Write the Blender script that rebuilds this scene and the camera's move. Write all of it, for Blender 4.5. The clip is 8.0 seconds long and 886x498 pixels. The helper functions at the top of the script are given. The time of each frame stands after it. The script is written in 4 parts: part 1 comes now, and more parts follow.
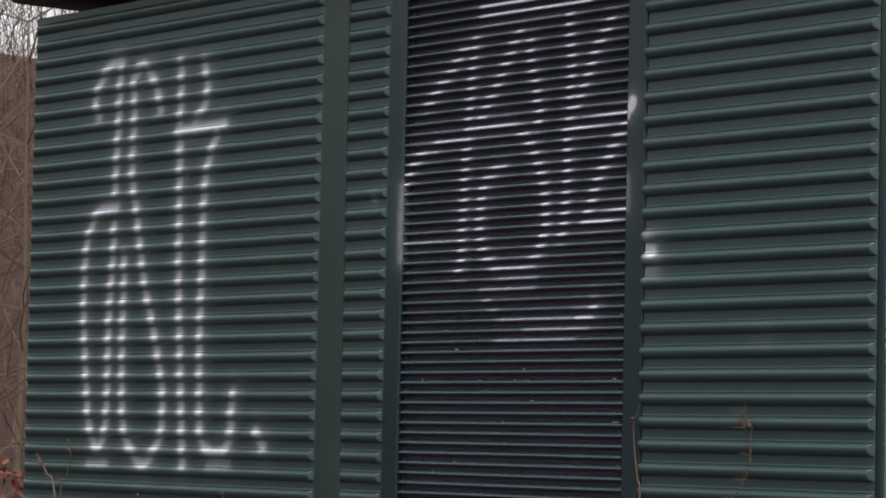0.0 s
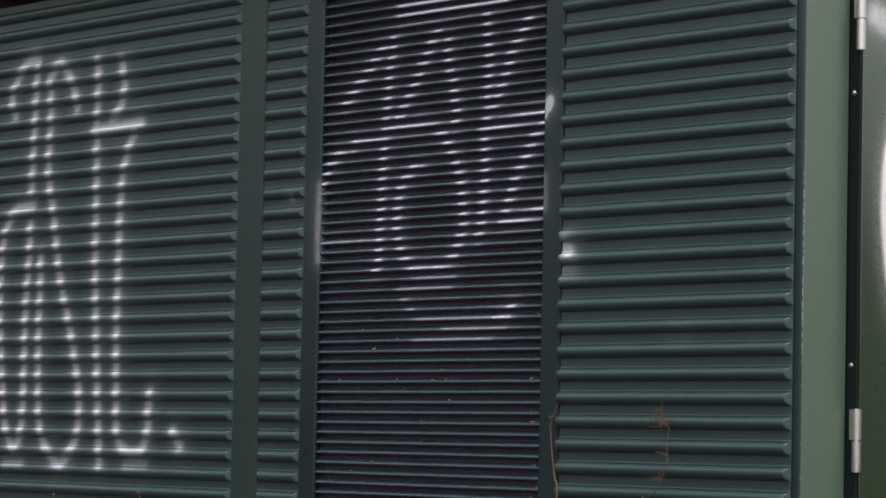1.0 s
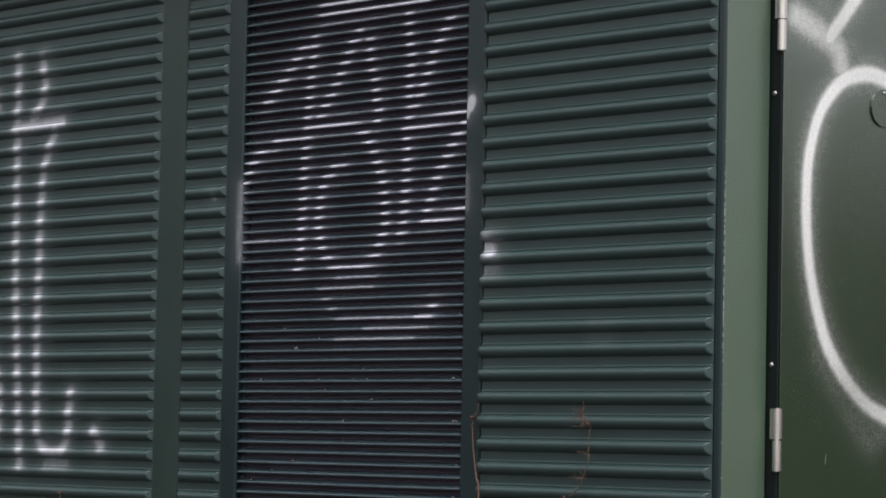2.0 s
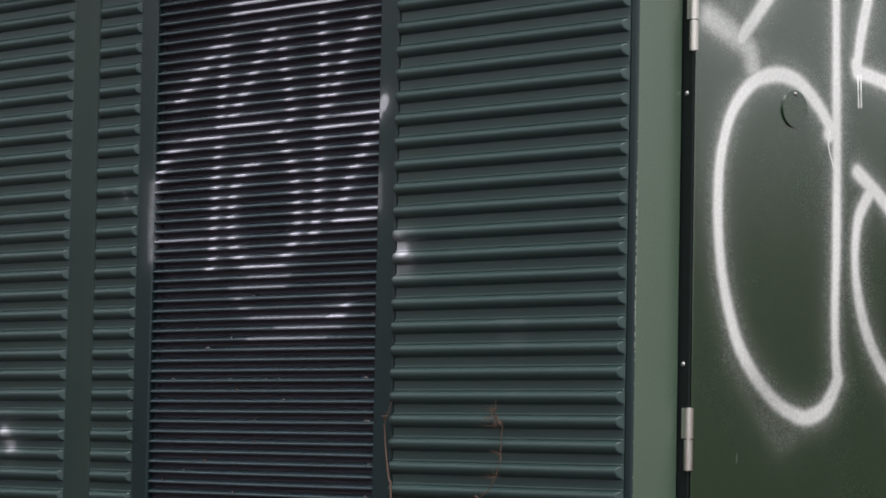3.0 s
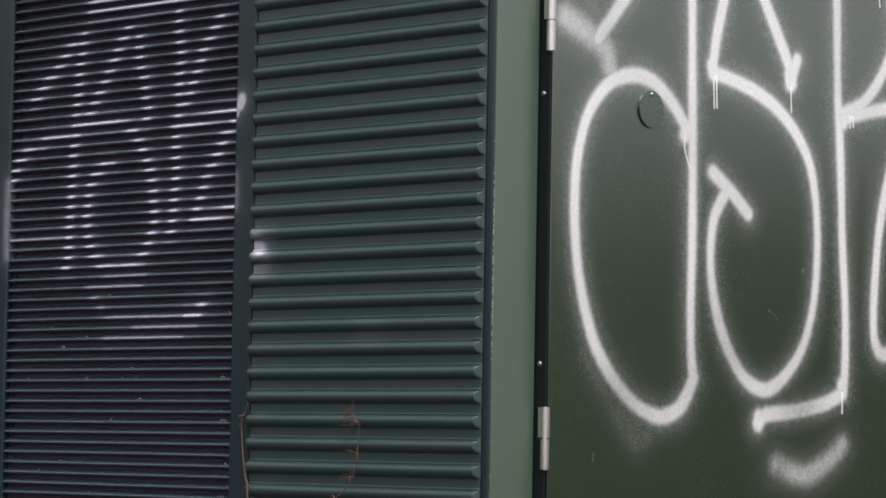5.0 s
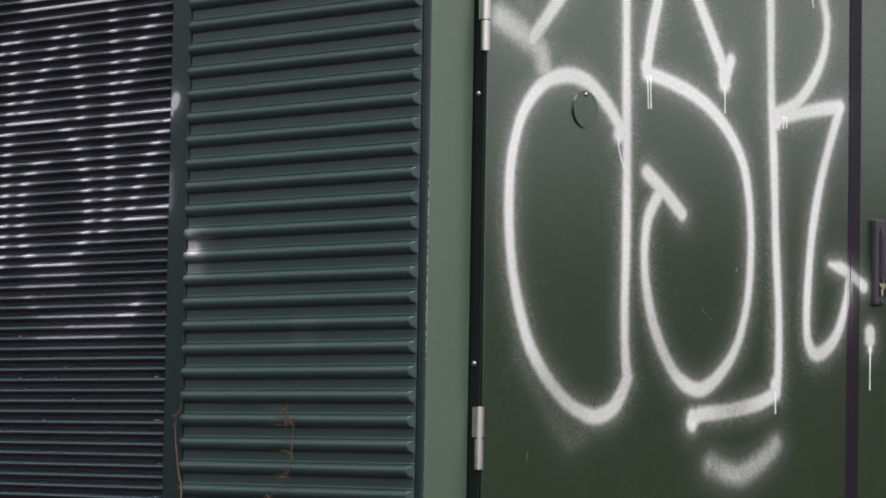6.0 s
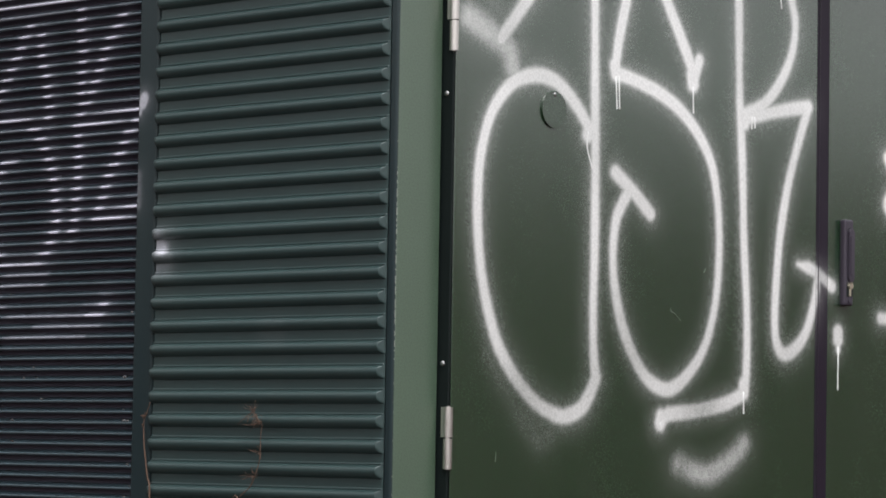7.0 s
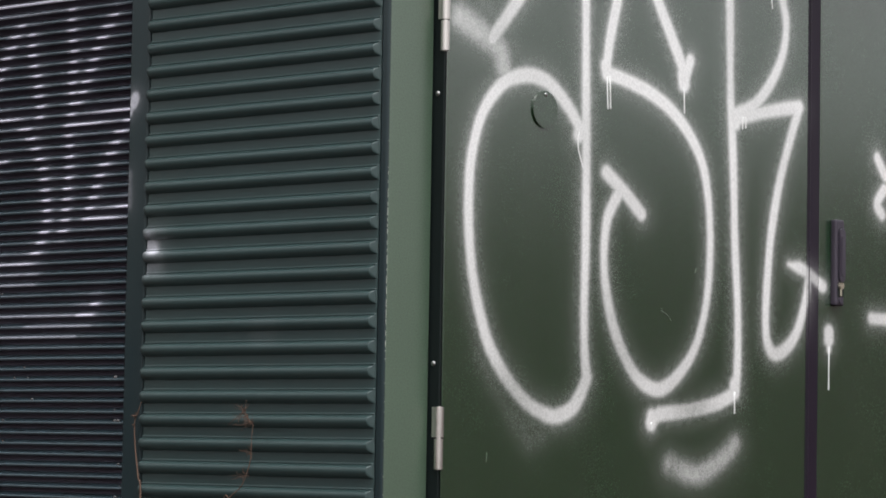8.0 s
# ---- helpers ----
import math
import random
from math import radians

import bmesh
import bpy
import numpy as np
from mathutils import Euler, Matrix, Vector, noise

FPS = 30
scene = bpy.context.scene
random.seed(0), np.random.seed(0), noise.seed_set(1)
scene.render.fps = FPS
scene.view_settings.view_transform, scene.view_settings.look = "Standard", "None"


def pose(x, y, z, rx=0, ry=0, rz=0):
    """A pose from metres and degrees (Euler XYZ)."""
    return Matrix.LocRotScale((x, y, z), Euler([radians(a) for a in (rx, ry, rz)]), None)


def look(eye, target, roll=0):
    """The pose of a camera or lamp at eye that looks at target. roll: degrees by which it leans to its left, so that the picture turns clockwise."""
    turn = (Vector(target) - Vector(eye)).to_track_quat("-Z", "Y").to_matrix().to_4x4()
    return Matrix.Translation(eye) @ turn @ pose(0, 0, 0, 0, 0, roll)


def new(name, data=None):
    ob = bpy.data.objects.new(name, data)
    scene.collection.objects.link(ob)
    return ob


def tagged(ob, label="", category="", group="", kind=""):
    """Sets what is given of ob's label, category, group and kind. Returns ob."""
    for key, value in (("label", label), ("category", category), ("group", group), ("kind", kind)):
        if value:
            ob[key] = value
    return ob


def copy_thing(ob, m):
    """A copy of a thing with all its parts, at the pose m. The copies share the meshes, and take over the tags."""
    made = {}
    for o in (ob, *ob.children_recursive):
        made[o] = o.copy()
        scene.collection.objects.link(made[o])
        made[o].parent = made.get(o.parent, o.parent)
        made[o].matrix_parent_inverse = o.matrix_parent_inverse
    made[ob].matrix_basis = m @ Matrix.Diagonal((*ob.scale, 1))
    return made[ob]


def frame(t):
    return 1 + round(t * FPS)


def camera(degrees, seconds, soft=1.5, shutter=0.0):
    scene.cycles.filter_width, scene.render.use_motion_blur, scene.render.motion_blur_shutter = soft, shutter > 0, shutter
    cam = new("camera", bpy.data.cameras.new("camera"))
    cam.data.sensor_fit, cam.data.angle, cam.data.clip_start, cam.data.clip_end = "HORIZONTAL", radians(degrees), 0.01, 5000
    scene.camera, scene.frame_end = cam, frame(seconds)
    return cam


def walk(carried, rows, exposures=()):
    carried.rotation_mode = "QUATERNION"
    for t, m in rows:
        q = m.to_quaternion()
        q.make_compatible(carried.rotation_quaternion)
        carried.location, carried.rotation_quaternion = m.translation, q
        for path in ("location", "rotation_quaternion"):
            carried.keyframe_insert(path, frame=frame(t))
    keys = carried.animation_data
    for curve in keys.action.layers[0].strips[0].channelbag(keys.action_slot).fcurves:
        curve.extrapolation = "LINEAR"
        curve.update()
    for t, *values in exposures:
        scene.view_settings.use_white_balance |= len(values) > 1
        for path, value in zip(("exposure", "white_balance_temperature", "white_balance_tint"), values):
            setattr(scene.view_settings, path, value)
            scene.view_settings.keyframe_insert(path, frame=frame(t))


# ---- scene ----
cam = camera(16.27, 8.0, soft=1.75)
EYE = Vector((3.818, -4.018, 1.05))
# a tripod pan: seconds, heading in degrees; tilt and lean follow the slightly leaning pan axis
PAN = [(0.0, 51.691), (0.5, 50.913), (1.0, 50.164), (2.5, 47.920), (3.0, 47.095), (3.5, 46.491), (4.0, 45.911),
       (4.5, 45.239), (5.0, 44.451), (6.5, 42.872), (7.0, 42.653), (7.5, 42.512), (8.0, 42.486)]


def aim(heading):
    tilt, lean = 3.755 - 0.0140 * (heading - 42.486), 0.94 + 0.0315 * (heading - 42.486)
    h, p = radians(heading), radians(tilt)
    way = Vector((-math.sin(h) * math.cos(p), math.cos(h) * math.cos(p), math.sin(p)))
    return look(EYE, EYE + way, lean)


walk(cam, [(t, aim(h)) for t, h in PAN])

# ---- world and light: a bright overcast winter day ----
scene.view_settings.exposure = 0.68
world = bpy.data.worlds.new("overcast")
scene.world = world
world.use_nodes = True
wt = world.node_tree
sky = wt.nodes.new("ShaderNodeTexSky")
sky.sky_type, sky.sun_disc = "NISHITA", False
sky.sun_elevation, sky.sun_rotation = radians(62), radians(125)
sky.air_density, sky.dust_density, sky.ozone_density = 1.0, 4.0, 1.0
grey = wt.nodes.new("ShaderNodeHueSaturation")
grey.inputs["Saturation"].default_value = 0.09
wt.links.new(sky.outputs[0], grey.inputs["Color"])
wt.links.new(grey.outputs[0], wt.nodes["Background"].inputs["Color"])
wt.nodes["Background"].inputs["Strength"].default_value = 0.15
sun_data = bpy.data.lights.new("sun", "SUN")
sun_data.energy, sun_data.angle, sun_data.color = 0.9, radians(45), (1.0, 0.985, 0.96)
sun = new("sun", sun_data)
sun.matrix_world = look((0, 0, 30), Vector((0, 0, 30)) - 10 * Vector((math.sin(radians(125)) * math.cos(radians(62)), math.cos(radians(125)) * math.cos(radians(62)), math.sin(radians(62)))))


# ---- materials ----
def nodes_of(name):
    m = bpy.data.materials.new(name)
    m.use_nodes = True
    t = m.node_tree
    return m, t, t.nodes["Principled BSDF"]


def noise_node(t, scale, detail=4.0, rough=0.55, stretch=None):
    c = t.nodes.new("ShaderNodeTexCoord")
    n = t.nodes.new("ShaderNodeTexNoise")
    n.inputs["Scale"].default_value, n.inputs["Detail"].default_value, n.inputs["Roughness"].default_value = scale, detail, rough
    if stretch:
        mp = t.nodes.new("ShaderNodeMapping")
        mp.inputs["Scale"].default_value = stretch
        t.links.new(c.outputs["Object"], mp.inputs["Vector"])
        t.links.new(mp.outputs[0], n.inputs["Vector"])
    else:
        t.links.new(c.outputs["Object"], n.inputs["Vector"])
    return n.outputs["Fac"]


def ramp(t, fac, stops):
    r = t.nodes.new("ShaderNodeValToRGB")
    while len(r.color_ramp.elements) < len(stops):
        r.color_ramp.elements.new(0.5)
    for e, (pos, col) in zip(r.color_ramp.elements, stops):
        e.position, e.color = pos, (*col, 1) if len(col) == 3 else col
    t.links.new(fac, r.inputs[0])
    return r.outputs["Color"]


def mix(t, fac, a, b, mode="MIX"):
    m = t.nodes.new("ShaderNodeMix")
    m.data_type, m.blend_type = "RGBA", mode
    for sock, v in ((m.inputs["Factor"], fac), (m.inputs["A"], a), (m.inputs["B"], b)):
        if isinstance(v, bpy.types.NodeSocket):
            t.links.new(v, sock)
        else:
            sock.default_value = v if isinstance(v, (int, float)) else (*v, 1)
    return m.outputs["Result"]


def calc(t, op, a, b=0.0, c=0.0, clamp=False):
    m = t.nodes.new("ShaderNodeMath")
    m.operation, m.use_clamp = op, clamp
    for sock, v in zip(m.inputs, (a, b, c)):
        if isinstance(v, bpy.types.NodeSocket):
            t.links.new(v, sock)
        else:
            sock.default_value = v
    return m.outputs[0]


def bump(t, bsdf, height, strength, distance):
    b = t.nodes.new("ShaderNodeBump")
    b.inputs["Strength"].default_value, b.inputs["Distance"].default_value = strength, distance
    t.links.new(height, b.inputs["Height"])
    t.links.new(b.outputs[0], bsdf.inputs["Normal"])


def scaled(c, k):
    return tuple(v * k for v in c)


def coated(name, colour, rough, sprayed=False, grime=0.25, texture=0.15, gloss=0.5, coat=0.0, peel=0, coat_rough=0.09, white=(0.86, 0.855, 0.86)):
    """Powder-coated sheet steel: fine orange peel, faint streaks of dirt, and white spray paint where the sheet carries it."""
    m, t, bsdf = nodes_of(name)
    wide = noise_node(t, 3.0, 5.0, 0.6)
    streak = noise_node(t, 9.0, 5.0, 0.6, (1.0, 1.0, 0.12))
    fine = noise_node(t, 420.0, 2.0, 0.6)
    col = mix(t, wide, scaled(colour, 0.86), scaled(colour, 1.14))
    dust = calc(t, "MULTIPLY", ramp(t, streak, [(0.45, (0, 0, 0)), (0.8, (1, 1, 1))]), grime)
    col = mix(t, dust, col, (0.10, 0.105, 0.09))
    speck = noise_node(t, 150.0, 2.0, 0.5)
    col = mix(t, calc(t, "MULTIPLY", ramp(t, speck, [(0.72, (0, 0, 0)), (0.78, (1, 1, 1))]), grime), col, (0.20, 0.20, 0.18))
    ro = calc(t, "MULTIPLY_ADD", wide, 0.16, rough - 0.08)
    if sprayed:
        at = t.nodes.new("ShaderNodeAttribute")
        at.attribute_name = "spray"
        mist = noise_node(t, 420.0, 2.0, 0.7)
        blot = noise_node(t, 70.0, 4.0, 0.6)
        # dense cores stay closed, thin edges break up into droplets
        grain = calc(t, "ADD", calc(t, "MULTIPLY", calc(t, "SUBTRACT", mist, 0.5), 2.2), calc(t, "MULTIPLY", calc(t, "SUBTRACT", blot, 0.5), 1.5))
        open_part = calc(t, "SUBTRACT", 1.0, calc(t, "MULTIPLY", at.outputs["Fac"], 1.3), clamp=True)
        f = calc(t, "MULTIPLY", at.outputs["Fac"], calc(t, "ADD", 1.0, calc(t, "MULTIPLY", grain, open_part)), clamp=True)
        thin = calc(t, "SMOOTH_MIN", calc(t, "MULTIPLY", f, 1.15), 1.0, 0.1, clamp=True)
        fleck = ramp(t, noise_node(t, 230.0, 2.0, 0.6), [(0.34, (0, 0, 0)), (0.62, (1, 1, 1))])
        col = mix(t, thin, col, mix(t, fleck, scaled(white, 0.86), scaled(white, 1.05)))
        ro = calc(t, "MULTIPLY_ADD", thin, 0.15, ro, clamp=True)
    pore = noise_node(t, 330.0, 3.0, 0.7)
    col = mix(t, 0.5, col, ramp(t, pore, [(0.3, (0.30, 0.30, 0.30)), (0.7, (0.70, 0.70, 0.70))]), "OVERLAY") if peel else col
    t.links.new(col, bsdf.inputs["Base Color"])
    t.links.new(calc(t, "MULTIPLY_ADD", pore, 0.18 * peel, calc(t, "SUBTRACT", ro, 0.09 * peel), clamp=True), bsdf.inputs["Roughness"])
    bsdf.inputs["Specular IOR Level"].default_value = gloss
    bsdf.inputs["Coat Weight"].default_value, bsdf.inputs["Coat Roughness"].default_value = coat, coat_rough
    bsdf.inputs["Coat IOR"].default_value = 1.97
    bump(t, bsdf, fine, texture, 0.0006)
    if coat:
        # the orange peel of the thick lacquer
        b = t.nodes.new("ShaderNodeBump")
        b.inputs["Strength"].default_value, b.inputs["Distance"].default_value = 0.25, 0.0005
        t.links.new(pore, b.inputs["Height"])
        t.links.new(b.outputs[0], bsdf.inputs["Coat Normal"])
        t.links.new(calc(t, "MULTIPLY", calc(t, "MULTIPLY_ADD", pore, 1.5, 0.2, clamp=True), coat), bsdf.inputs["Coat Weight"])
    return m


def plain(name, colour, rough, metal=0.0, vary=0.2, scale=40.0, relief=0.1, depth=0.001):
    m, t, bsdf = nodes_of(name)
    n = noise_node(t, scale, 5.0, 0.6)
    t.links.new(mix(t, n, scaled(colour, 1 - vary), scaled(colour, 1 + vary)), bsdf.inputs["Base Color"])
    t.links.new(calc(t, "MULTIPLY_ADD", n, 0.2, rough - 0.1, clamp=True), bsdf.inputs["Roughness"])
    bsdf.inputs["Metallic"].default_value = metal
    bump(t, bsdf, noise_node(t, scale * 6, 3.0), relief, depth)
    return m


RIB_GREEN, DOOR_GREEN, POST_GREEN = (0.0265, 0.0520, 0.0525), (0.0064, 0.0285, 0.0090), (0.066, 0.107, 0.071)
# same spray paint as the door's; its white is cooled and dimmed for wall light
sheet_paint = coated("green_ribbed_sheet", RIB_GREEN, 0.40, True, 0.10, 0.06, 0.62, white=(0.72, 0.72, 0.80))
slat_paint = coated("green_louvre_blade", (0.035, 0.057, 0.071), 0.31, True, 0.12, 0.05, 0.8, white=(0.70, 0.69, 0.82))
# the sheet's paint, darkened in the colour for the dim horizon mullions reflect
mullion_shaded_paint = coated("green_mullion_shaded", (0.0105, 0.0230, 0.0270), 0.30, True, 0.12, white=(0.66, 0.66, 0.74))
wide_paint = coated("faded_green_mullion", (0.0150, 0.0325, 0.0290), 0.40, True, 0.12)
door_paint = coated("green_door_coat", DOOR_GREEN, 0.24, True, 0.06, 0.9, 0.5, 1.0, 1)
cap_paint = coated("green_cover_cap", DOOR_GREEN, 0.24, False, 0.06, 0.9, 0.5, 0.9, 1)
post_paint = coated("light_green_post", POST_GREEN, 0.38, False, 0.18, 0.3, 0.6, 0.6, 1, 0.30)
strip_coat = coated("dark_joint_strip", (0.013, 0.007, 0.017), 0.42, True, 0.05, 0.05, 0.25)
worn_edge = plain("worn_bare_edge", (0.45, 0.47, 0.42), 0.5, 0.0, 0.3, 90.0)
scratch_pale = plain("pale_scratch", (0.17, 0.19, 0.16), 0.6)
# near-black with low specular, for door edges, the joint and lock gaps
black_fill = plain("matt_black_fill", (0.007, 0.011, 0.011), 0.45, 0.0, 0.2)
black_fill.node_tree.nodes["Principled BSDF"].inputs["Specular IOR Level"].default_value = 0.2
strip_black = plain("dark_cover_strip", (0.011, 0.008, 0.015), 0.30, 0.0, 0.2)
steel = plain("brushed_stainless", (0.72, 0.68, 0.65), 0.32, 1.0, 0.10, 60.0, 0.02)
screw_steel = plain("zinc_screw", (0.45, 0.45, 0.46), 0.35, 1.0)
lock_black = plain("grey_black_plastic", (0.042, 0.034, 0.050), 0.45, 0.0, 0.15)
brass = plain("brass_key_cylinder", (0.80, 0.72, 0.58), 0.3, 1.0)
inside_dark = plain("dark_inside", (0.100, 0.092, 0.128), 0.8)
roof_dark = plain("dark_roof_sheet", (0.025, 0.022, 0.022), 0.6)
concrete = plain("concrete_plinth", (0.30, 0.29, 0.27), 0.85, 0.0, 0.2, 14.0, 0.4, 0.004)
bark = plain("grey_brown_bark", (0.12, 0.095, 0.075), 0.9, 0.0, 0.35, 10.0, 0.5, 0.01)
young_bark = plain("pale_brown_young_bark", (0.105, 0.072, 0.052), 0.85, 0.0, 0.35, 18.0, 0.4, 0.004)
bramble = plain("grey_brown_bramble", (0.085, 0.046, 0.032), 0.9, 0.0, 0.4, 4.0)
pale_stalk = plain("pale_dead_stalk", (0.125, 0.072, 0.050), 0.9, 0.0, 0.4, 3.0)
twig_brown = plain("dry_brown_stalk", (0.115, 0.068, 0.048), 0.85, 0.0, 0.35, 60.0)
dust_pale = plain("pale_dust", (0.09, 0.088, 0.090), 0.95)
dust_brown = plain("brown_leaf_scrap", (0.085, 0.055, 0.042), 0.95)
red_leaf = plain("red_brown_leaf", (0.20, 0.055, 0.035), 0.75, 0.0, 0.4, 25.0)


def ground_material():
    m, t, bsdf = nodes_of("winter_grass_and_leaves")
    a, b = noise_node(t, 1.4, 8.0, 0.75), noise_node(t, 22.0, 6.0, 0.75)
    a = ramp(t, a, [(0.36, (0, 0, 0)), (0.64, (1, 1, 1))])
    b = ramp(t, b, [(0.35, (0, 0, 0)), (0.70, (1, 1, 1))])
    col = mix(t, a, (0.028, 0.0130, 0.0092), (0.048, 0.0232, 0.0152))
    col = mix(t, calc(t, "MULTIPLY", b, 0.7), col, (0.086, 0.038, 0.025))
    t.links.new(col, bsdf.inputs["Base Color"])
    bsdf.inputs["Roughness"].default_value = 0.95
    bump(t, bsdf, b, 0.8, 0.03)
    return m


earth = ground_material()


# ---- building blocks ----
def link_mesh(name, verts, faces, material, parent=None, label="", smooth=False, spray=None):
    me = bpy.data.meshes.new(name)
    me.from_pydata([tuple(map(float, v)) for v in verts], [], [tuple(map(int, q)) for q in faces])
    if spray is not None:
        me.attributes.new("spray", "FLOAT", "POINT").data.foreach_set("value", np.asarray(spray, dtype=np.float32).ravel())
    me.materials.append(material)
    if smooth:
        me.polygons.foreach_set("use_smooth", [True] * len(me.polygons))
    me.update()
    ob = new(name, me)
    if parent:
        ob.parent = parent
    if label:
        tagged(ob, label)
    return ob


def part(name, bm, material, parent=None, label="", smooth=False):
    me = bpy.data.meshes.new(name)
    bm.normal_update()
    bm.to_mesh(me)
    bm.free()
    me.materials.append(material)
    if smooth:
        me.polygons.foreach_set("use_smooth", [True] * len(me.polygons))
    ob = new(name, me)
    if parent:
        ob.parent = parent
    if label:
        tagged(ob, label)
    return ob


def box(lo, hi, bevel=0.0, segments=2, bm=None):
    own = bmesh.new()
    bmesh.ops.create_cube(own, size=1.0)
    for v in own.verts:
        v.co = Vector([lo[i] + (v.co[i] + 0.5) * (hi[i] - lo[i]) for i in range(3)])
    if bevel:
        bmesh.ops.bevel(own, geom=own.edges[:], offset=bevel, segments=segments, profile=0.5, affect="EDGES")
    if bm is None:
        return own
    tmp = bpy.data.meshes.new("tmp")
    own.to_mesh(tmp)
    own.free()
    bm.from_mesh(tmp)
    bpy.data.meshes.remove(tmp)
    return bm


def rod(bm, a, b, ra, rb, sides=12, caps=True):
    a, b = Vector(a), Vector(b)
    ax = (b - a).normalized()
    u = ax.orthogonal().normalized()
    w = ax.cross(u)
    rings = []
    for c, r in ((a, ra), (b, rb)):
        rings.append([bm.verts.new(c + r * (math.cos(2 * math.pi * i / sides) * u + math.sin(2 * math.pi * i / sides) * w)) for i in range(sides)])
    for i in range(sides):
        bm.faces.new((rings[0][i], rings[0][(i + 1) % sides], rings[1][(i + 1) % sides], rings[1][i]))
    if caps:
        bm.faces.new(rings[0][::-1])
        bm.faces.new(rings[1])
    return bm


def tube(bm, pts, radii, sides=8):
    """One connected tube along a line, closed at both ends."""
    rings = []
    for k, p in enumerate(pts):
        p = Vector(p)
        ax = (Vector(pts[min(k + 1, len(pts) - 1)]) - Vector(pts[max(k - 1, 0)])).normalized()
        u = ax.cross(Vector((0.9, 0.1, 0.42))).normalized()
        w = ax.cross(u)
        rings.append([bm.verts.new(p + radii[k] * (math.cos(2 * math.pi * i / sides) * u + math.sin(2 * math.pi * i / sides) * w)) for i in range(sides)])
    for a, b in zip(rings[:-1], rings[1:]):
        for i in range(sides):
            bm.faces.new((a[i], a[(i + 1) % sides], b[(i + 1) % sides], b[i]))
    bm.faces.new(rings[0][::-1])
    bm.faces.new(rings[-1])
    return bm


def grid_faces(rows, cols):
    i, j = np.meshgrid(np.arange(rows - 1), np.arange(cols - 1), indexing="ij")
    a = (i * cols + j).ravel()
    return np.stack([a, a + 1, a + cols + 1, a + cols], 1)


def curve_through(points, per=6):
    """A smooth line through the corners of a hand-drawn stroke."""
    p = np.array(points, float)
    if len(p) < 3:
        return p
    q = np.vstack([2 * p[0] - p[1], p, 2 * p[-1] - p[-2]])
    out = []
    for k in range(1, len(q) - 2):
        for s in np.arange(per) / per:
            a, b, c, d = q[k - 1], q[k], q[k + 1], q[k + 2]
            out.append(0.5 * (2 * b + (c - a) * s + (2 * a - 5 * b + 4 * c - d) * s * s + (3 * b - a - 3 * c + d) * s ** 3))
    out.append(p[-1])
    return np.array(out)


def spray_on(uv, strokes, core, soft, strength=1.0, widen=0.0, sweep=0.0):
    """How thickly the sprayed strokes cover each place of a sheet; a can that sweeps along a blade leaves less on it."""
    uv = np.asarray(uv, float)
    cover = np.zeros(len(uv))
    for key, points in strokes.items():
        line = curve_through(points)
        best = np.full(len(uv), 9.0)
        for k, (a, b) in enumerate(zip(line[:-1], line[1:])):
            swell = widen * (noise.noise(Vector((a[0] * 7.0, a[1] * 7.0, 3.3))) + 0.8 * abs(b[0] - a[0]) / max(1e-6, np.hypot(*(b - a))) - 0.4)
            if sweep and not key.startswith(("top", "z")):
                swell -= sweep * max(0.0, abs(b[0] - a[0]) / max(1e-6, np.hypot(*(b - a))) - 0.85) / 0.15
            swell -= 0.009 * max(0.0, 1 - k / (0.3 * len(line))) if "serif" in key else 0.0
            near = (uv[:, 0] > min(a[0], b[0]) - 0.12) & (uv[:, 0] < max(a[0], b[0]) + 0.12) & (uv[:, 1] > min(a[1], b[1]) - 0.12) & (uv[:, 1] < max(a[1], b[1]) + 0.12)
            if not near.any():
                continue
            ab, ap = b - a, uv[near] - a
            s = np.clip((ap @ ab) / max(ab @ ab, 1e-9), 0, 1)
            best[near] = np.minimum(best[near], np.linalg.norm(ap - s[:, None] * ab, axis=1) - swell)
        best = np.maximum(best, 0.0)
        x = np.clip((best - core) / soft, 0, None)
        fade = np.clip(1 - best / 0.11, 0, 1) ** 2
        cover = np.maximum(cover, strength * (0.78 * np.exp(-1.6 * x * x) + 0.22 * np.exp(-0.36 * x)) * np.minimum(1.0, 1.6 * fade))
    if widen:
        # the can was moved unevenly
        cover = cover * (0.87 + 0.13 * np.sin(9.0 * uv[:, 0] + 2.0 * np.sin(7.0 * uv[:, 1] + 1.0)))
    return cover


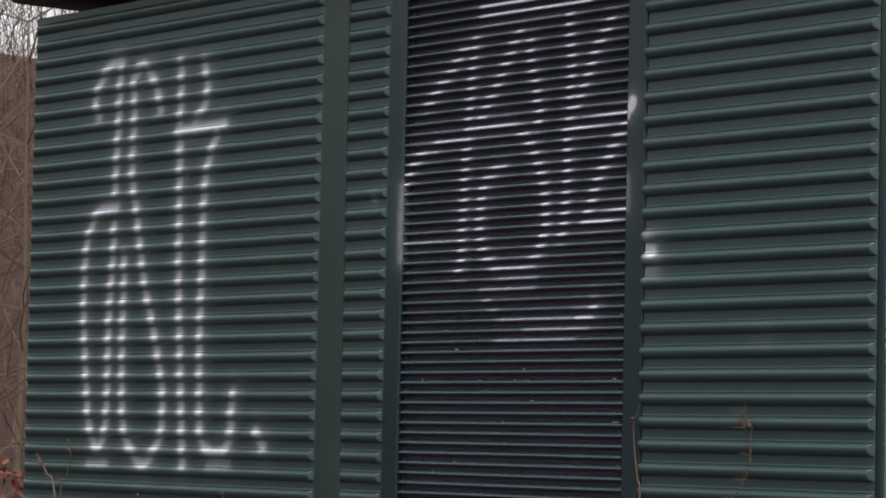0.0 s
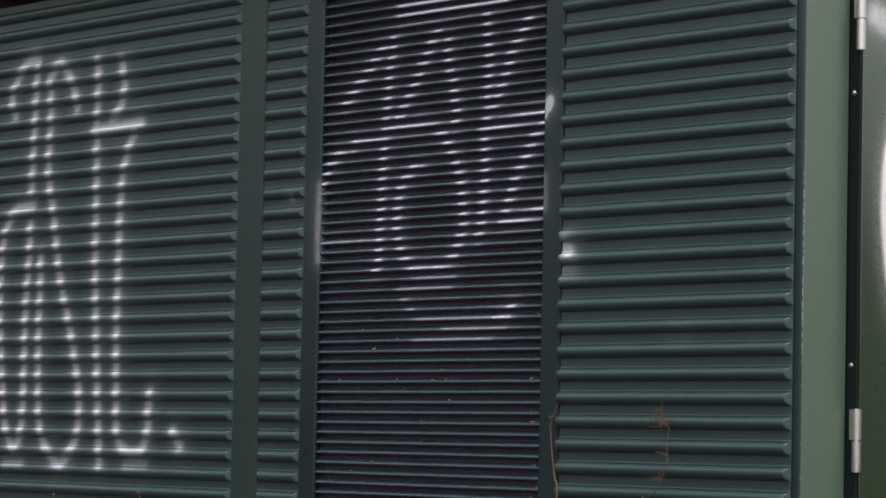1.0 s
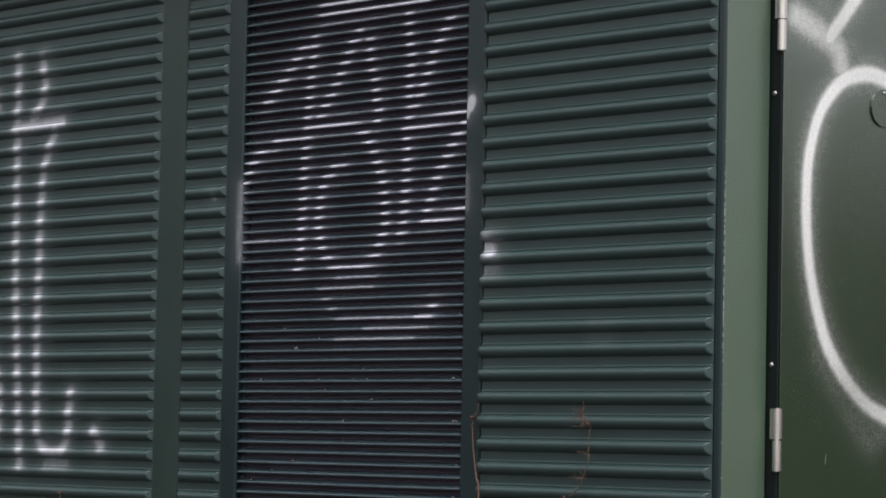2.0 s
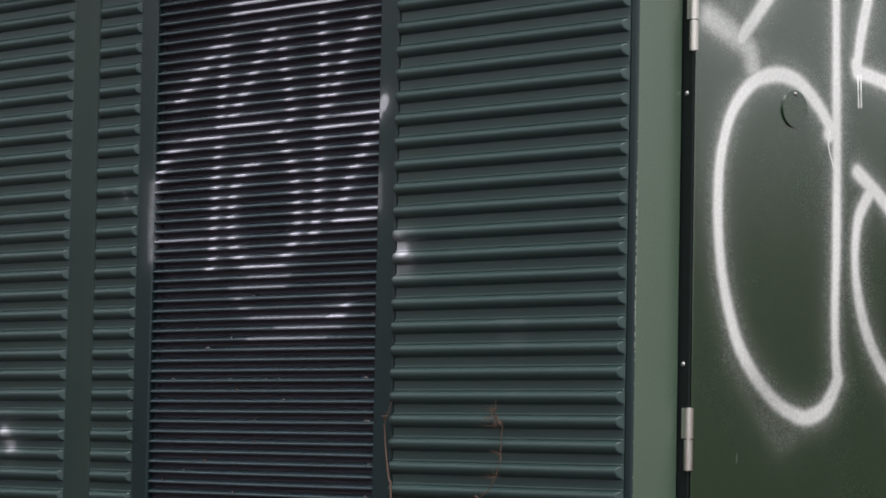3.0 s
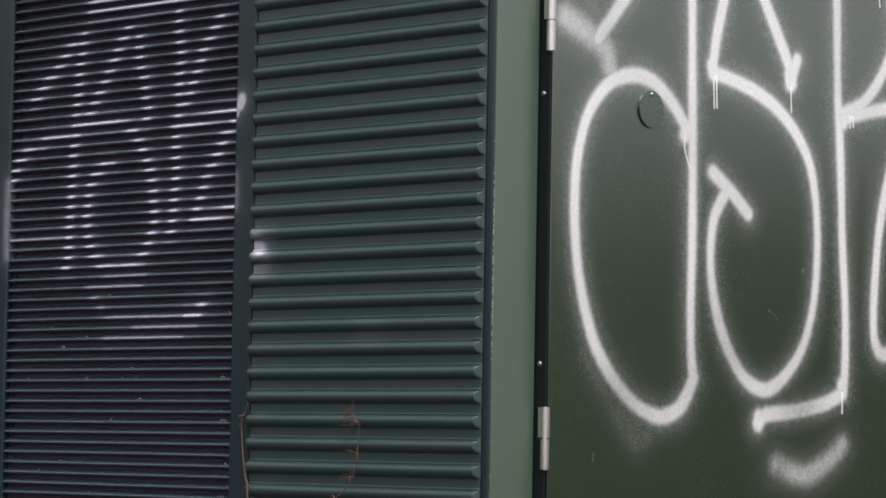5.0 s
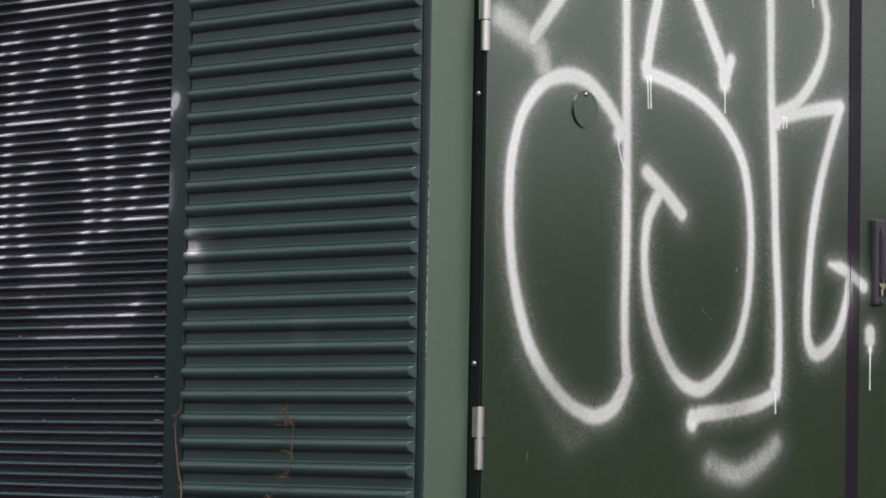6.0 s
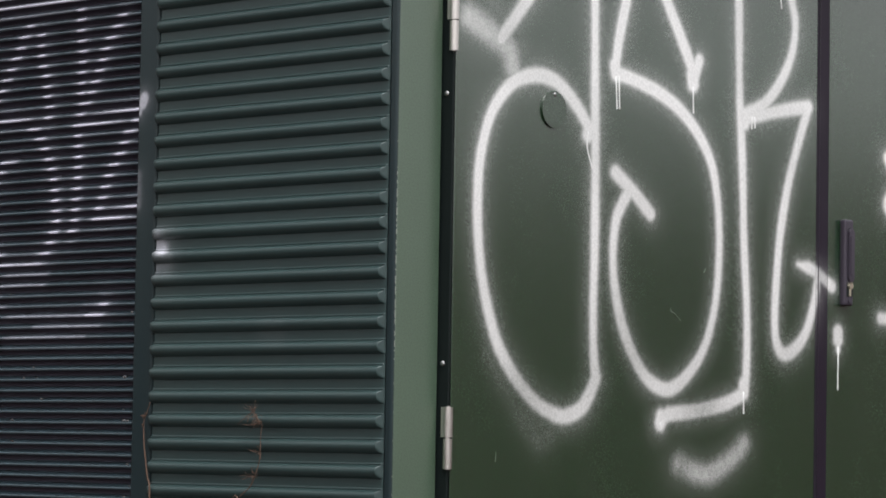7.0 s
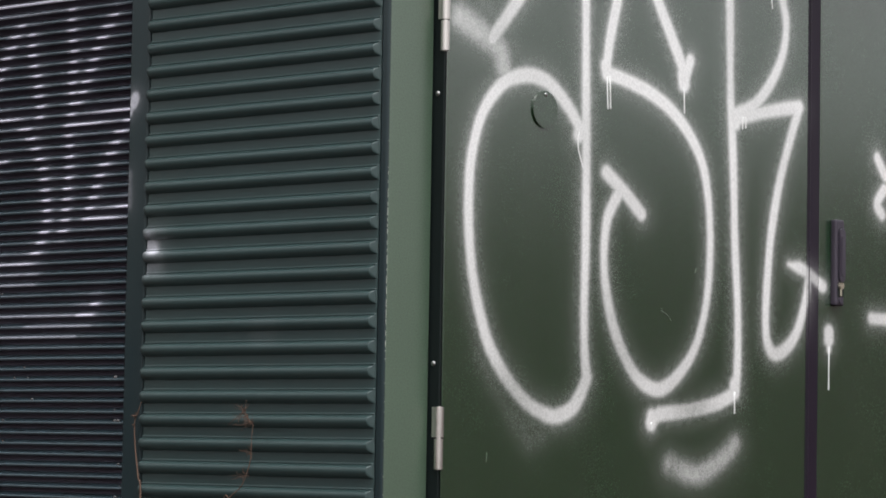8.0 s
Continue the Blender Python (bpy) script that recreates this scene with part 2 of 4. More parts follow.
# ---- the sprayed tags, as strokes on the sheets (metres along the sheet, metres up) ----
PANEL_TAG = {
    "arch_stem": [(-2.631, 1.836), (-2.648, 1.874), (-2.629, 1.914), (-2.585, 1.956), (-2.535, 1.962), (-2.539, 1.919), (-2.541, 1.830), (-2.545, 1.741), (-2.548, 1.648)],
    "long_loop": [(-2.479, 1.917), (-2.471, 1.825), (-2.475, 1.737), (-2.475, 1.689), (-2.466, 1.644), (-2.451, 1.597), (-2.436, 1.531), (-2.408, 1.422), (-2.372, 1.334), (-2.341, 1.246), (-2.318, 1.160), (-2.318, 1.074), (-2.341, 1.031), (-2.394, 0.991), (-2.450, 1.027), (-2.482, 1.074), (-2.494, 1.167), (-2.499, 1.337), (-2.497, 1.425), (-2.500, 1.486)],
    "left_loop": [(-2.539, 1.611), (-2.616, 1.602), (-2.655, 1.560), (-2.672, 1.513), (-2.678, 1.430), (-2.675, 1.340), (-2.663, 1.237), (-2.647, 1.118), (-2.631, 1.066), (-2.598, 1.027), (-2.568, 1.067), (-2.560, 1.154), (-2.561, 1.290), (-2.559, 1.385), (-2.550, 1.481), (-2.549, 1.563)],
    "hook": [(-2.479, 1.917), (-2.436, 1.945), (-2.396, 1.915), (-2.370, 1.872), (-2.357, 1.835)],
    "stem": [(-2.274, 1.939), (-2.270, 1.885), (-2.271, 1.781), (-2.267, 1.685), (-2.264, 1.551), (-2.259, 1.418), (-2.244, 1.219), (-2.235, 1.114), (-2.227, 1.022), (-2.225, 0.994)],
    "tail": [(-2.173, 1.928), (-2.159, 1.870), (-2.174, 1.825), (-2.214, 1.785)],
    "bar": [(-2.280, 1.776), (-2.191, 1.778), (-2.086, 1.782)],
    "tail_low": [(-2.113, 1.762), (-2.131, 1.732), (-2.150, 1.689), (-2.160, 1.646), (-2.165, 1.554), (-2.165, 1.415), (-2.166, 1.284), (-2.160, 1.153), (-2.155, 1.069), (-2.125, 1.029), (-2.083, 1.019), (-2.046, 1.035), (-2.030, 1.076), (-2.030, 1.114), (-2.023, 1.157)],
    "blob": [(-1.929, 1.070), (-1.901, 1.041)],
    "foot_a": [(-2.633, 0.989), (-2.558, 0.991)],
    "foot_b": [(-2.116, 0.995), (-2.037, 0.999)],
}
GRILLE_TAG = {
    "a_left": [(-1.166, 1.893), (-1.213, 1.874), (-1.235, 1.854), (-1.255, 1.832), (-1.282, 1.813), (-1.306, 1.791), (-1.331, 1.770)],
    "a_stem": [(-1.172, 1.894), (-1.178, 1.855), (-1.183, 1.832), (-1.185, 1.791), (-1.190, 1.750), (-1.192, 1.708), (-1.196, 1.667), (-1.200, 1.626), (-1.202, 1.560), (-1.206, 1.495), (-1.207, 1.436), (-1.216, 1.416)],
    "n_curl": [(-1.028, 1.897), (-1.050, 1.876), (-1.060, 1.855), (-1.075, 1.835), (-1.089, 1.813), (-1.101, 1.793), (-1.119, 1.772), (-1.133, 1.752), (-1.148, 1.731), (-1.163, 1.718), (-1.183, 1.700), (-1.215, 1.6895), (-1.280, 1.6885), (-1.303, 1.678), (-1.345, 1.667), (-1.376, 1.645), (-1.390, 1.622), (-1.403, 1.601)],
    "under_cross": [(-1.403, 1.478), (-1.314, 1.477), (-1.228, 1.477)],
    "n_right": [(-0.995, 1.878), (-0.994, 1.845), (-0.986, 1.813), (-0.976, 1.792), (-0.970, 1.751), (-0.963, 1.728), (-0.968, 1.707)],
    "d_bowl": [(-1.145, 1.708), (-1.095, 1.710), (-1.045, 1.707), (-1.003, 1.684), (-0.975, 1.645), (-0.962, 1.624), (-0.946, 1.583), (-0.940, 1.542), (-0.935, 1.501), (-0.943, 1.479), (-0.955, 1.454), (-0.972, 1.431), (-1.013, 1.415), (-1.085, 1.415), (-1.119, 1.435), (-1.137, 1.457), (-1.147, 1.487), (-1.150, 1.517), (-1.147, 1.540), (-1.141, 1.581), (-1.125, 1.600), (-1.096, 1.622), (-1.068, 1.625)],
    "v_stem": [(-0.874, 1.923), (-0.872, 1.874), (-0.864, 1.834), (-0.866, 1.811), (-0.868, 1.755), (-0.863, 1.732), (-0.871, 1.704), (-0.875, 1.676), (-0.873, 1.641), (-0.873, 1.601), (-0.875, 1.562), (-0.882, 1.493), (-0.890, 1.473)],
    "v_right": [(-0.747, 1.899), (-0.766, 1.876), (-0.782, 1.858), (-0.798, 1.834), (-0.806, 1.812), (-0.817, 1.790), (-0.830, 1.769), (-0.838, 1.750), (-0.855, 1.731)],
    "z": [(-0.879, 1.685), (-0.794, 1.698), (-0.697, 1.707), (-0.701, 1.686), (-0.725, 1.665), (-0.736, 1.646), (-0.749, 1.625), (-0.770, 1.601), (-0.781, 1.581), (-0.789, 1.563), (-0.797, 1.541), (-0.808, 1.518), (-0.813, 1.500), (-0.754, 1.505), (-0.696, 1.519)],
    "z_tip": [(-0.830, 1.310), (-0.800, 1.314), (-0.785, 1.329)],
    "top_mid": [(-1.170, 1.7105), (-1.065, 1.7105)],
    "top_a": [(-1.150, 1.959), (-0.959, 1.964)],
    "top_b": [(-1.150, 1.938), (-1.030, 1.939), (-0.819, 1.947)],
    "under_a": [(-0.967, 1.395), (-1.085, 1.394)],
    "under_b": [(-0.975, 1.372), (-1.130, 1.371), (-1.117, 1.351), (-1.100, 1.331), (-1.070, 1.314), (-1.000, 1.309), (-0.880, 1.308), (-0.800, 1.314), (-0.785, 1.329)],
    "under_c": [(-0.990, 1.288), (-0.805, 1.288)],
    "faint_under": [(-1.080, 1.267), (-0.850, 1.267)],
}
DOOR_TAG = {
    "o_ring": [(0.503, 1.674), (0.463, 1.714), (0.418, 1.746), (0.379, 1.758), (0.341, 1.758), (0.292, 1.744), (0.255, 1.716), (0.222, 1.674), (0.200, 1.616), (0.190, 1.559), (0.189, 1.489), (0.194, 1.426), (0.205, 1.367), (0.222, 1.312), (0.250, 1.250), (0.294, 1.196), (0.349, 1.151), (0.398, 1.129), (0.442, 1.121), (0.487, 1.136), (0.514, 1.164), (0.533, 1.198)],
    "o_stem": [(0.533, 1.194), (0.525, 1.245), (0.522, 1.333), (0.524, 1.446), (0.523, 1.592), (0.519, 1.738), (0.515, 1.921), (0.513, 1.997)],
    "a_left": [(0.350, 1.934), (0.321, 1.901), (0.284, 1.859), (0.248, 1.818)],
    "s_neck": [(0.617, 1.965), (0.610, 1.932), (0.588, 1.850), (0.579, 1.788)],
    "s_body": [(0.585, 1.786), (0.634, 1.779), (0.711, 1.762), (0.778, 1.735), (0.840, 1.691), (0.884, 1.635), (0.904, 1.568), (0.911, 1.507), (0.912, 1.458), (0.907, 1.389), (0.893, 1.327), (0.864, 1.262), (0.810, 1.207), (0.752, 1.180), (0.692, 1.197), (0.645, 1.242), (0.608, 1.303), (0.585, 1.376), (0.579, 1.440), (0.587, 1.501), (0.606, 1.536), (0.621, 1.555)],
    "s_slash": [(0.583, 1.594), (0.639, 1.560), (0.692, 1.521)],
    "a_right": [(0.718, 1.975), (0.735, 1.947), (0.785, 1.872), (0.817, 1.820), (0.821, 1.790)],
    "a_tip": [(0.841, 1.838), (0.826, 1.800)],
    "r_stem": [(0.968, 2.041), (0.971, 1.930), (0.975, 1.782), (0.982, 1.700), (0.989, 1.589), (0.994, 1.480), (1.005, 1.355), (1.007, 1.250), (1.002, 1.180)],
    "r_foot": [(1.000, 1.179), (0.936, 1.156), (0.837, 1.139), (0.759, 1.132), (0.729, 1.118)],
    "r_top": [(1.140, 2.036), (1.147, 2.000), (1.162, 1.951), (1.153, 1.890), (1.119, 1.830), (1.062, 1.774), (0.992, 1.744)],
    "r_arm": [(0.990, 1.734), (1.062, 1.751), (1.144, 1.768), (1.210, 1.779)],
    "r_leg": [(1.208, 1.773), (1.177, 1.703), (1.145, 1.620), (1.122, 1.535), (1.110, 1.462), (1.101, 1.360), (1.105, 1.292), (1.130, 1.263), (1.170, 1.274), (1.209, 1.311), (1.237, 1.374), (1.248, 1.430)],
    "r_serif": [(1.177, 1.450), (1.233, 1.440), (1.300, 1.409)],
}
DOOR_HAZE = {
    "haze_arm": [(0.158, 1.847), (0.221, 1.823), (0.266, 1.801), (0.282, 1.765)],
    "lower_swash": [(1.000, 1.076), (0.969, 1.052), (0.901, 1.019), (0.852, 1.017), (0.791, 1.034)],
}
DOOR_DOTS = {
    "dot": [(1.322, 1.314), (1.3225, 1.300)],
    "side_top": [(1.494, 1.696), (1.524, 1.658)],
    "side_mid": [(1.520, 1.629), (1.494, 1.597), (1.513, 1.575)],
    "side_low": [(1.476, 1.351), (1.540, 1.350)],
}
DOOR_DRIPS = {
    "o_drip": [(0.501, 1.665), (0.498, 1.635), (0.513, 1.597)],
    "s_drip": [(0.581, 1.787), (0.585, 1.718)],
    "s_drip_b": [(0.590, 1.788), (0.593, 1.719)],
    "a_drip": [(0.822, 1.788), (0.824, 1.732)],
    "r_drip": [(0.998, 1.186), (0.998, 1.139)],
    "foot_drip": [(0.730, 1.117), (0.731, 1.101)],
    "arm_drip": [(1.017, 1.743), (1.016, 1.717)],
    "arm_drip_b": [(1.026, 1.744), (1.027, 1.720)],
    "top_drip": [(1.111, 1.995), (1.114, 1.975)],
    "leg_drip": [(1.172, 1.704), (1.167, 1.666)],
    "dot_drip": [(1.323, 1.284), (1.323, 1.195)],
}


# ---- ground, slope and woods ----
def terrain():
    xs = np.concatenate([-np.geomspace(400, 6, 40), np.linspace(-5, 8, 60), np.geomspace(9, 400, 30)])
    ys = np.concatenate([-np.geomspace(400, 7, 30), np.linspace(-6, 6, 60), np.geomspace(6.5, 400, 40)])
    X, Y = np.meshgrid(xs, ys)
    # a wooded bank climbs away behind the kiosk
    run = np.clip((-X * 0.75 + Y * 0.66 - 9.0), 0, None)
    Z = 9.5 * (1 - np.exp(-run / 26.0))
    # an unseen lower one is added to darken what the lower doors reflect
    other = np.clip(X * 0.72 + Y * 0.69 - 14.0, 0, None)
    Z = np.maximum(Z, 7.0 * (1 - np.exp(-other / 18.0)))
    # a third, unseen bank, added to cut the grey sky reflected in the sheets
    third = np.clip(-X * 0.70 - Y * 0.71 - 9.0, 0, None)
    Z = np.maximum(Z, 8.0 * (1 - np.exp(-third / 14.0)))
    bumps = np.array([noise.noise(Vector((x * 0.5, y * 0.5, 0))) for x, y in zip(X.ravel(), Y.ravel())]).reshape(X.shape)
    Z = Z + bumps * np.clip(np.maximum(np.maximum(run, other), third) / 8.0, 0.0, 1.0) * 0.8
    v = np.stack([X, Y, Z], -1).reshape(-1, 3)
    ob = link_mesh("ground", v, grid_faces(len(ys), len(xs)), earth, smooth=True)
    tagged(ob, "leaf-strewn winter grass rising to a wooded bank", "ground", kind="structure")
    return lambda x, y: 9.5 * (1 - math.exp(-max(0.0, -x * 0.75 + y * 0.66 - 9.0) / 26.0))


height_at = terrain()


def bare_tree(rng, height, spread):
    """A leafless tree: one tapered trunk mesh and one mesh of limbs and twigs."""
    trunk, limbs = bmesh.new(), bmesh.new()
    top = []
    p, r = Vector((0, 0, -0.1)), height * 0.014 + 0.02
    d = Vector((rng.uniform(-0.08, 0.08), rng.uniform(-0.08, 0.08), 1)).normalized()
    n = 9
    for k in range(n):
        q = p + d * height / n
        rod(trunk, p, q, r * (1 - 0.85 * k / n), r * (1 - 0.85 * (k + 1) / n), 7, False)
        if k > 1:
            top.append((q, r * (1 - 0.85 * (k + 1) / n), k / n))
        d = (d + Vector((rng.uniform(-0.1, 0.1), rng.uniform(-0.1, 0.1), 0.05))).normalized()
        p = q

    def branch(start, way, length, radius, depth):
        a, w = Vector(start), way.copy()
        steps = 4
        for k in range(steps):
            b = a + w * length / steps
            rod(limbs, a, b, radius * (1 - 0.7 * k / steps), radius * (1 - 0.7 * (k + 1) / steps), 4, False)
            if depth:
                side = Vector((rng.uniform(-1, 1), rng.uniform(-1, 1), rng.uniform(-0.2, 0.8))).normalized()
                branch(b, (w * 0.6 + side * 0.8).normalized(), length * rng.uniform(0.35, 0.6), radius * 0.45, depth - 1)
            w = (w + Vector((rng.uniform(-0.25, 0.25), rng.uniform(-0.25, 0.25), rng.uniform(-0.05, 0.2)))).normalized()
            a = b

    for q, rr, f in top:
        for _ in range(3):
            an = rng.uniform(0, 6.283)
            branch(q, Vector((math.cos(an), math.sin(an), rng.uniform(0.1, 0.7))).normalized(), spread * rng.uniform(0.6, 1.1) * (1.1 - 0.6 * f), max(0.012, rr * 0.45), 2)
    root = new("bare_tree")
    part("trunk", trunk, bark, root, smooth=True)
    part("crown", limbs, bark, root, "thin leafless branches")
    return tagged(root, "leafless grey-brown tree on the wooded bank", "tree", "bare trees on the bank")


rng = random.Random(5)
tree_kinds = [bare_tree(rng, 9.0, 2.2), bare_tree(rng, 7.0, 2.0), bare_tree(rng, 11.0, 2.4)]
spots = [(-9.6, 6.6), (-11.2, 8.6), (-12.9, 9.2), (-14.2, 11.4), (-16.5, 12.0), (-12.0, 12.5), (-18.5, 14.5), (-17.5, 10.2), (-21.0, 15.5), (-15.2, 15.0),
         (-23.0, 19.0), (-9.5, 12.0), (-24.5, 16.5), (-19.5, 18.5), (-6.5, 12.5), (-3.0, 14.0), (-8.5, 16.2), (-26.0, 22.0), (-16.75, 8.75)]
for i, (x, y) in enumerate(spots):
    m = Matrix.Translation((x, y, height_at(x, y))) @ Matrix.Rotation(i * 2.1, 4, "Z")
    if i < 3:
        tree_kinds[i].matrix_basis = m
    else:
        copy_thing(tree_kinds[i % 3], m)


def sapling(x, y, height, radius, seed):
    """A slim young tree: a nearly straight pale stem with thin upright twigs."""
    rs = random.Random(seed)
    root = new("sapling")
    stem, twigs = bmesh.new(), bmesh.new()
    a, d = Vector((0, 0, -0.15)), Vector((rs.uniform(-0.03, 0.03), rs.uniform(-0.03, 0.03), 1)).normalized()
    line = [a]
    for k in range(12):
        b = a + d * height / 12
        line.append(b)
        if k > 1:
            for _ in range(2):
                an = rs.uniform(0, 6.283)
                w = Vector((math.cos(an), math.sin(an), rs.uniform(0.2, 0.9))).normalized()
                c = b
                for j in range(4):
                    e = c + w * rs.uniform(0.10, 0.22)
                    rod(twigs, c, e, 0.006 - 0.0012 * j, 0.0048 - 0.0012 * j, 4, False)
                    w = (w + Vector((rs.uniform(-0.3, 0.3), rs.uniform(-0.3, 0.3), 0.15))).normalized()
                    c = e
        d = (d + Vector((rs.uniform(-0.03, 0.03), rs.uniform(-0.03, 0.03), 0.03))).normalized()
        a = b
    tube(stem, line, [radius * (1 - 0.07 * k) for k in range(13)], 8)
    part("trunk", stem, young_bark, root, smooth=True)
    part("crown", twigs, young_bark, root)
    root.matrix_basis = Matrix.Translation((x, y, height_at(x, y)))
    tagged(root, "slim leafless young tree on the brown bank", "tree", "young trees on the bank")


sapling(-10.82, 4.63, 2.7, 0.026, 2)
sapling(-9.15, 3.53, 3.0, 0.028, 4)
sapling(-13.20, 5.80, 3.6, 0.030, 6)


def undergrowth():
    """Countless thin stalks and brambles on the bank, one tangle."""
    r2 = random.Random(11)
    bm = bmesh.new()
    for _ in range(900):
        x = r2.uniform(-24, -5.5)
        y = r2.uniform(3.0, 20)
        if -x * 0.75 + y * 0.66 < 7.0:
            continue
        z = height_at(x, y)
        a = Vector((x, y, z - 0.02))
        d = Vector((r2.uniform(-0.5, 0.5), r2.uniform(-0.5, 0.5), 1)).normalized()
        length = r2.uniform(0.5, 2.0)
        for k in range(3):
            b = a + d * length / 3
            rod(bm, a, b, 0.0055 * (1 - k * 0.28), 0.0055 * (0.72 - k * 0.28), 3, False)
            d = (d + Vector((r2.uniform(-0.4, 0.4), r2.uniform(-0.4, 0.4), -0.25))).normalized()
            a = b
    for _ in range(240):
        far, off = r2.uniform(23, 44), r2.uniform(-2.2, 2.2)
        x, y = 3.8 - 0.862 * far + 0.507 * off, -4.0 + 0.507 * far + 0.862 * off
        a = Vector((x, y, height_at(x, y) - 0.05))
        d = Vector((r2.uniform(-0.35, 0.35), r2.uniform(-0.35, 0.35), 1)).normalized()
        length = r2.uniform(1.0, 4.2)
        for k in range(5):
            b = a + d * length / 5
            rod(bm, a, b, 0.0065 * (1 - k * 0.17), 0.0065 * (0.83 - k * 0.17), 3, False)
            e = (d + Vector((r2.uniform(-1, 1), r2.uniform(-1, 1), r2.uniform(-0.3, 0.4)))).normalized()
            rod(bm, b, b + e * length * 0.28, 0.0045, 0.002, 3, False)
            d = (d + Vector((r2.uniform(-0.4, 0.4), r2.uniform(-0.4, 0.4), -0.1))).normalized()
            a = b
    ob = part("undergrowth", bm, bramble)
    tagged(ob, "tangle of dry brown brambles covering the bank", "undergrowth", kind="stuff")


undergrowth()


def dead_grass():
    """Pale bent stalks and bramble canes hanging over the bank, one tangle."""
    r7 = random.Random(17)
    bm = bmesh.new()
    for _ in range(1000):
        far, off = r7.uniform(13, 30), r7.uniform(-1.6, 1.6)
        x, y = 3.8 - 0.862 * far + 0.507 * off, -4.0 + 0.507 * far + 0.862 * off
        a = Vector((x, y, height_at(x, y) + r7.uniform(0.0, 0.5)))
        d = Vector((r7.uniform(-1, 1), r7.uniform(-1, 1), r7.uniform(0.1, 0.9))).normalized()
        length, thick = r7.uniform(0.5, 1.7), r7.uniform(0.002, 0.0048)
        for k in range(5):
            b = a + d * length / 5
            rod(bm, a, b, thick * (1 - k * 0.15), thick * (0.85 - k * 0.15), 3, False)
            d = (d + Vector((r7.uniform(-0.15, 0.15), r7.uniform(-0.15, 0.15), -0.22))).normalized()
            a = b
    tagged(part("dead_grass", bm, pale_stalk), "pale dead grass and bramble canes on the bank", "grass", kind="stuff")


dead_grass()


# ---- the kiosk ----
LEFT, DEPTH, TOP, FOOT = -2.942, 2.62, 2.105, 0.16
SKIN = 0.003
kiosk = tagged(new("utility_kiosk"), "dark green ribbed steel utility kiosk sprayed with white graffiti", "kiosk")

BEAD = [(0.000, 0.0), (0.0014, 0.0036), (0.0036, 0.0074), (0.0068, 0.0104), (0.0105, 0.0122), (0.0145, 0.0127), (0.0178, 0.0123), (0.0200, 0.0111),
        (0.0215, 0.0090), (0.0228, 0.0060), (0.0239, 0.0033), (0.0249, 0.0019), (0.0259, 0.0028), (0.0273, 0.0026), (0.0288, 0.0), (0.0322, 0.0), (0.0360, 0.0), (0.0398, 0.0)]


def ribbed_panel(x0, x1, z_ref, pitch, open_left=False, open_right=False, tags=None, step=0.007, label="", taper=0.0125):
    """A sheet with half-round beads pressed out of it; each bead ends in a flat slanting facet or is cut open at the sheet's edge."""
    n = max(3, int((x1 - x0) / step))
    inner0, inner1 = (x0 if open_left else x0 + 0.002), (x1 if open_right else x1 - 0.002)
    xs = list(np.linspace(inner0, inner1, n))
    for flag, e, s in ((open_left, x0 + 0.002, 1), (open_right, x1 - 0.002, -1)):
        if not flag:
            xs += [e + s * 0.001 * k for k in range(1, 22)] + [e - s * 0.002]
    xs = np.array(sorted(set(np.round(xs, 5))))
    zs, hs = [FOOT], [0.0]
    k = math.ceil((FOOT + 0.03 - z_ref) / pitch)
    while z_ref + k * pitch < TOP - 0.008:
        base = z_ref + k * pitch - 0.0205
        for dz, h in BEAD:
            if base + dz < TOP - 0.004:
                zs.append(base + dz)
                hs.append(h)
        k += 1
    zs.append(TOP)
    hs.append(0.0)
    zs, hs = np.array(zs), np.array(hs)
    rise = np.full(len(xs), 1.0)
    if not open_left:
        rise = np.minimum(rise, np.clip(xs - x0 - 0.002, 0, 1) * 0.0127 / taper)
    if not open_right:
        rise = np.minimum(rise, np.clip(x1 - 0.002 - xs, 0, 1) * 1.6)
    # each row's share of the spray: most on bead tops, least underneath
    row_cover = [0.5]
    for k in range(len(zs) - 2):
        row_cover.append((0.46, 0.08, 0.12, 0.22, 0.36, 0.55, 0.85, 1.1, 1.1, 0.75, 0.50, 0.45, 0.80, 0.80, 0.54, 0.54, 0.52, 0.49)[k % len(BEAD)])
    row_cover.append(0.5)
    X, Z = np.meshgrid(xs, zs)
    H = np.minimum(hs[:, None], rise[None, :])
    v = np.stack([X, -H, Z], -1).reshape(-1, 3)
    # the can was held to the door's side of the sheet, so the jet met it aslant
    uv = np.stack([(X - 1.1 * (H - 0.005)).ravel(), Z.ravel()], 1)
    cover = np.zeros(len(uv))
    for strokes, core, soft, strength in (tags or []):
        cover = np.maximum(cover, spray_on(uv, strokes, core, soft, strength))
    cover = cover * np.repeat(np.array(row_cover), len(xs))
    ob = link_mesh("ribbed_panel", v, grid_faces(len(zs), len(xs)), sheet_paint, kiosk, label, smooth=True, spray=cover)
    mod = ob.modifiers.new("thickness", "SOLIDIFY")
    mod.thickness, mod.offset = 0.0015, -1
    me = ob.data
    rows = np.arange(len(me.polygons)) // (len(xs) - 1)
    sharp_rows = (np.diff(zs) < 0.0012) | (np.abs(np.diff(hs)) < 1e-9)
    me.polygons.foreach_set("use_smooth", list(~sharp_rows[rows]))
    return ob


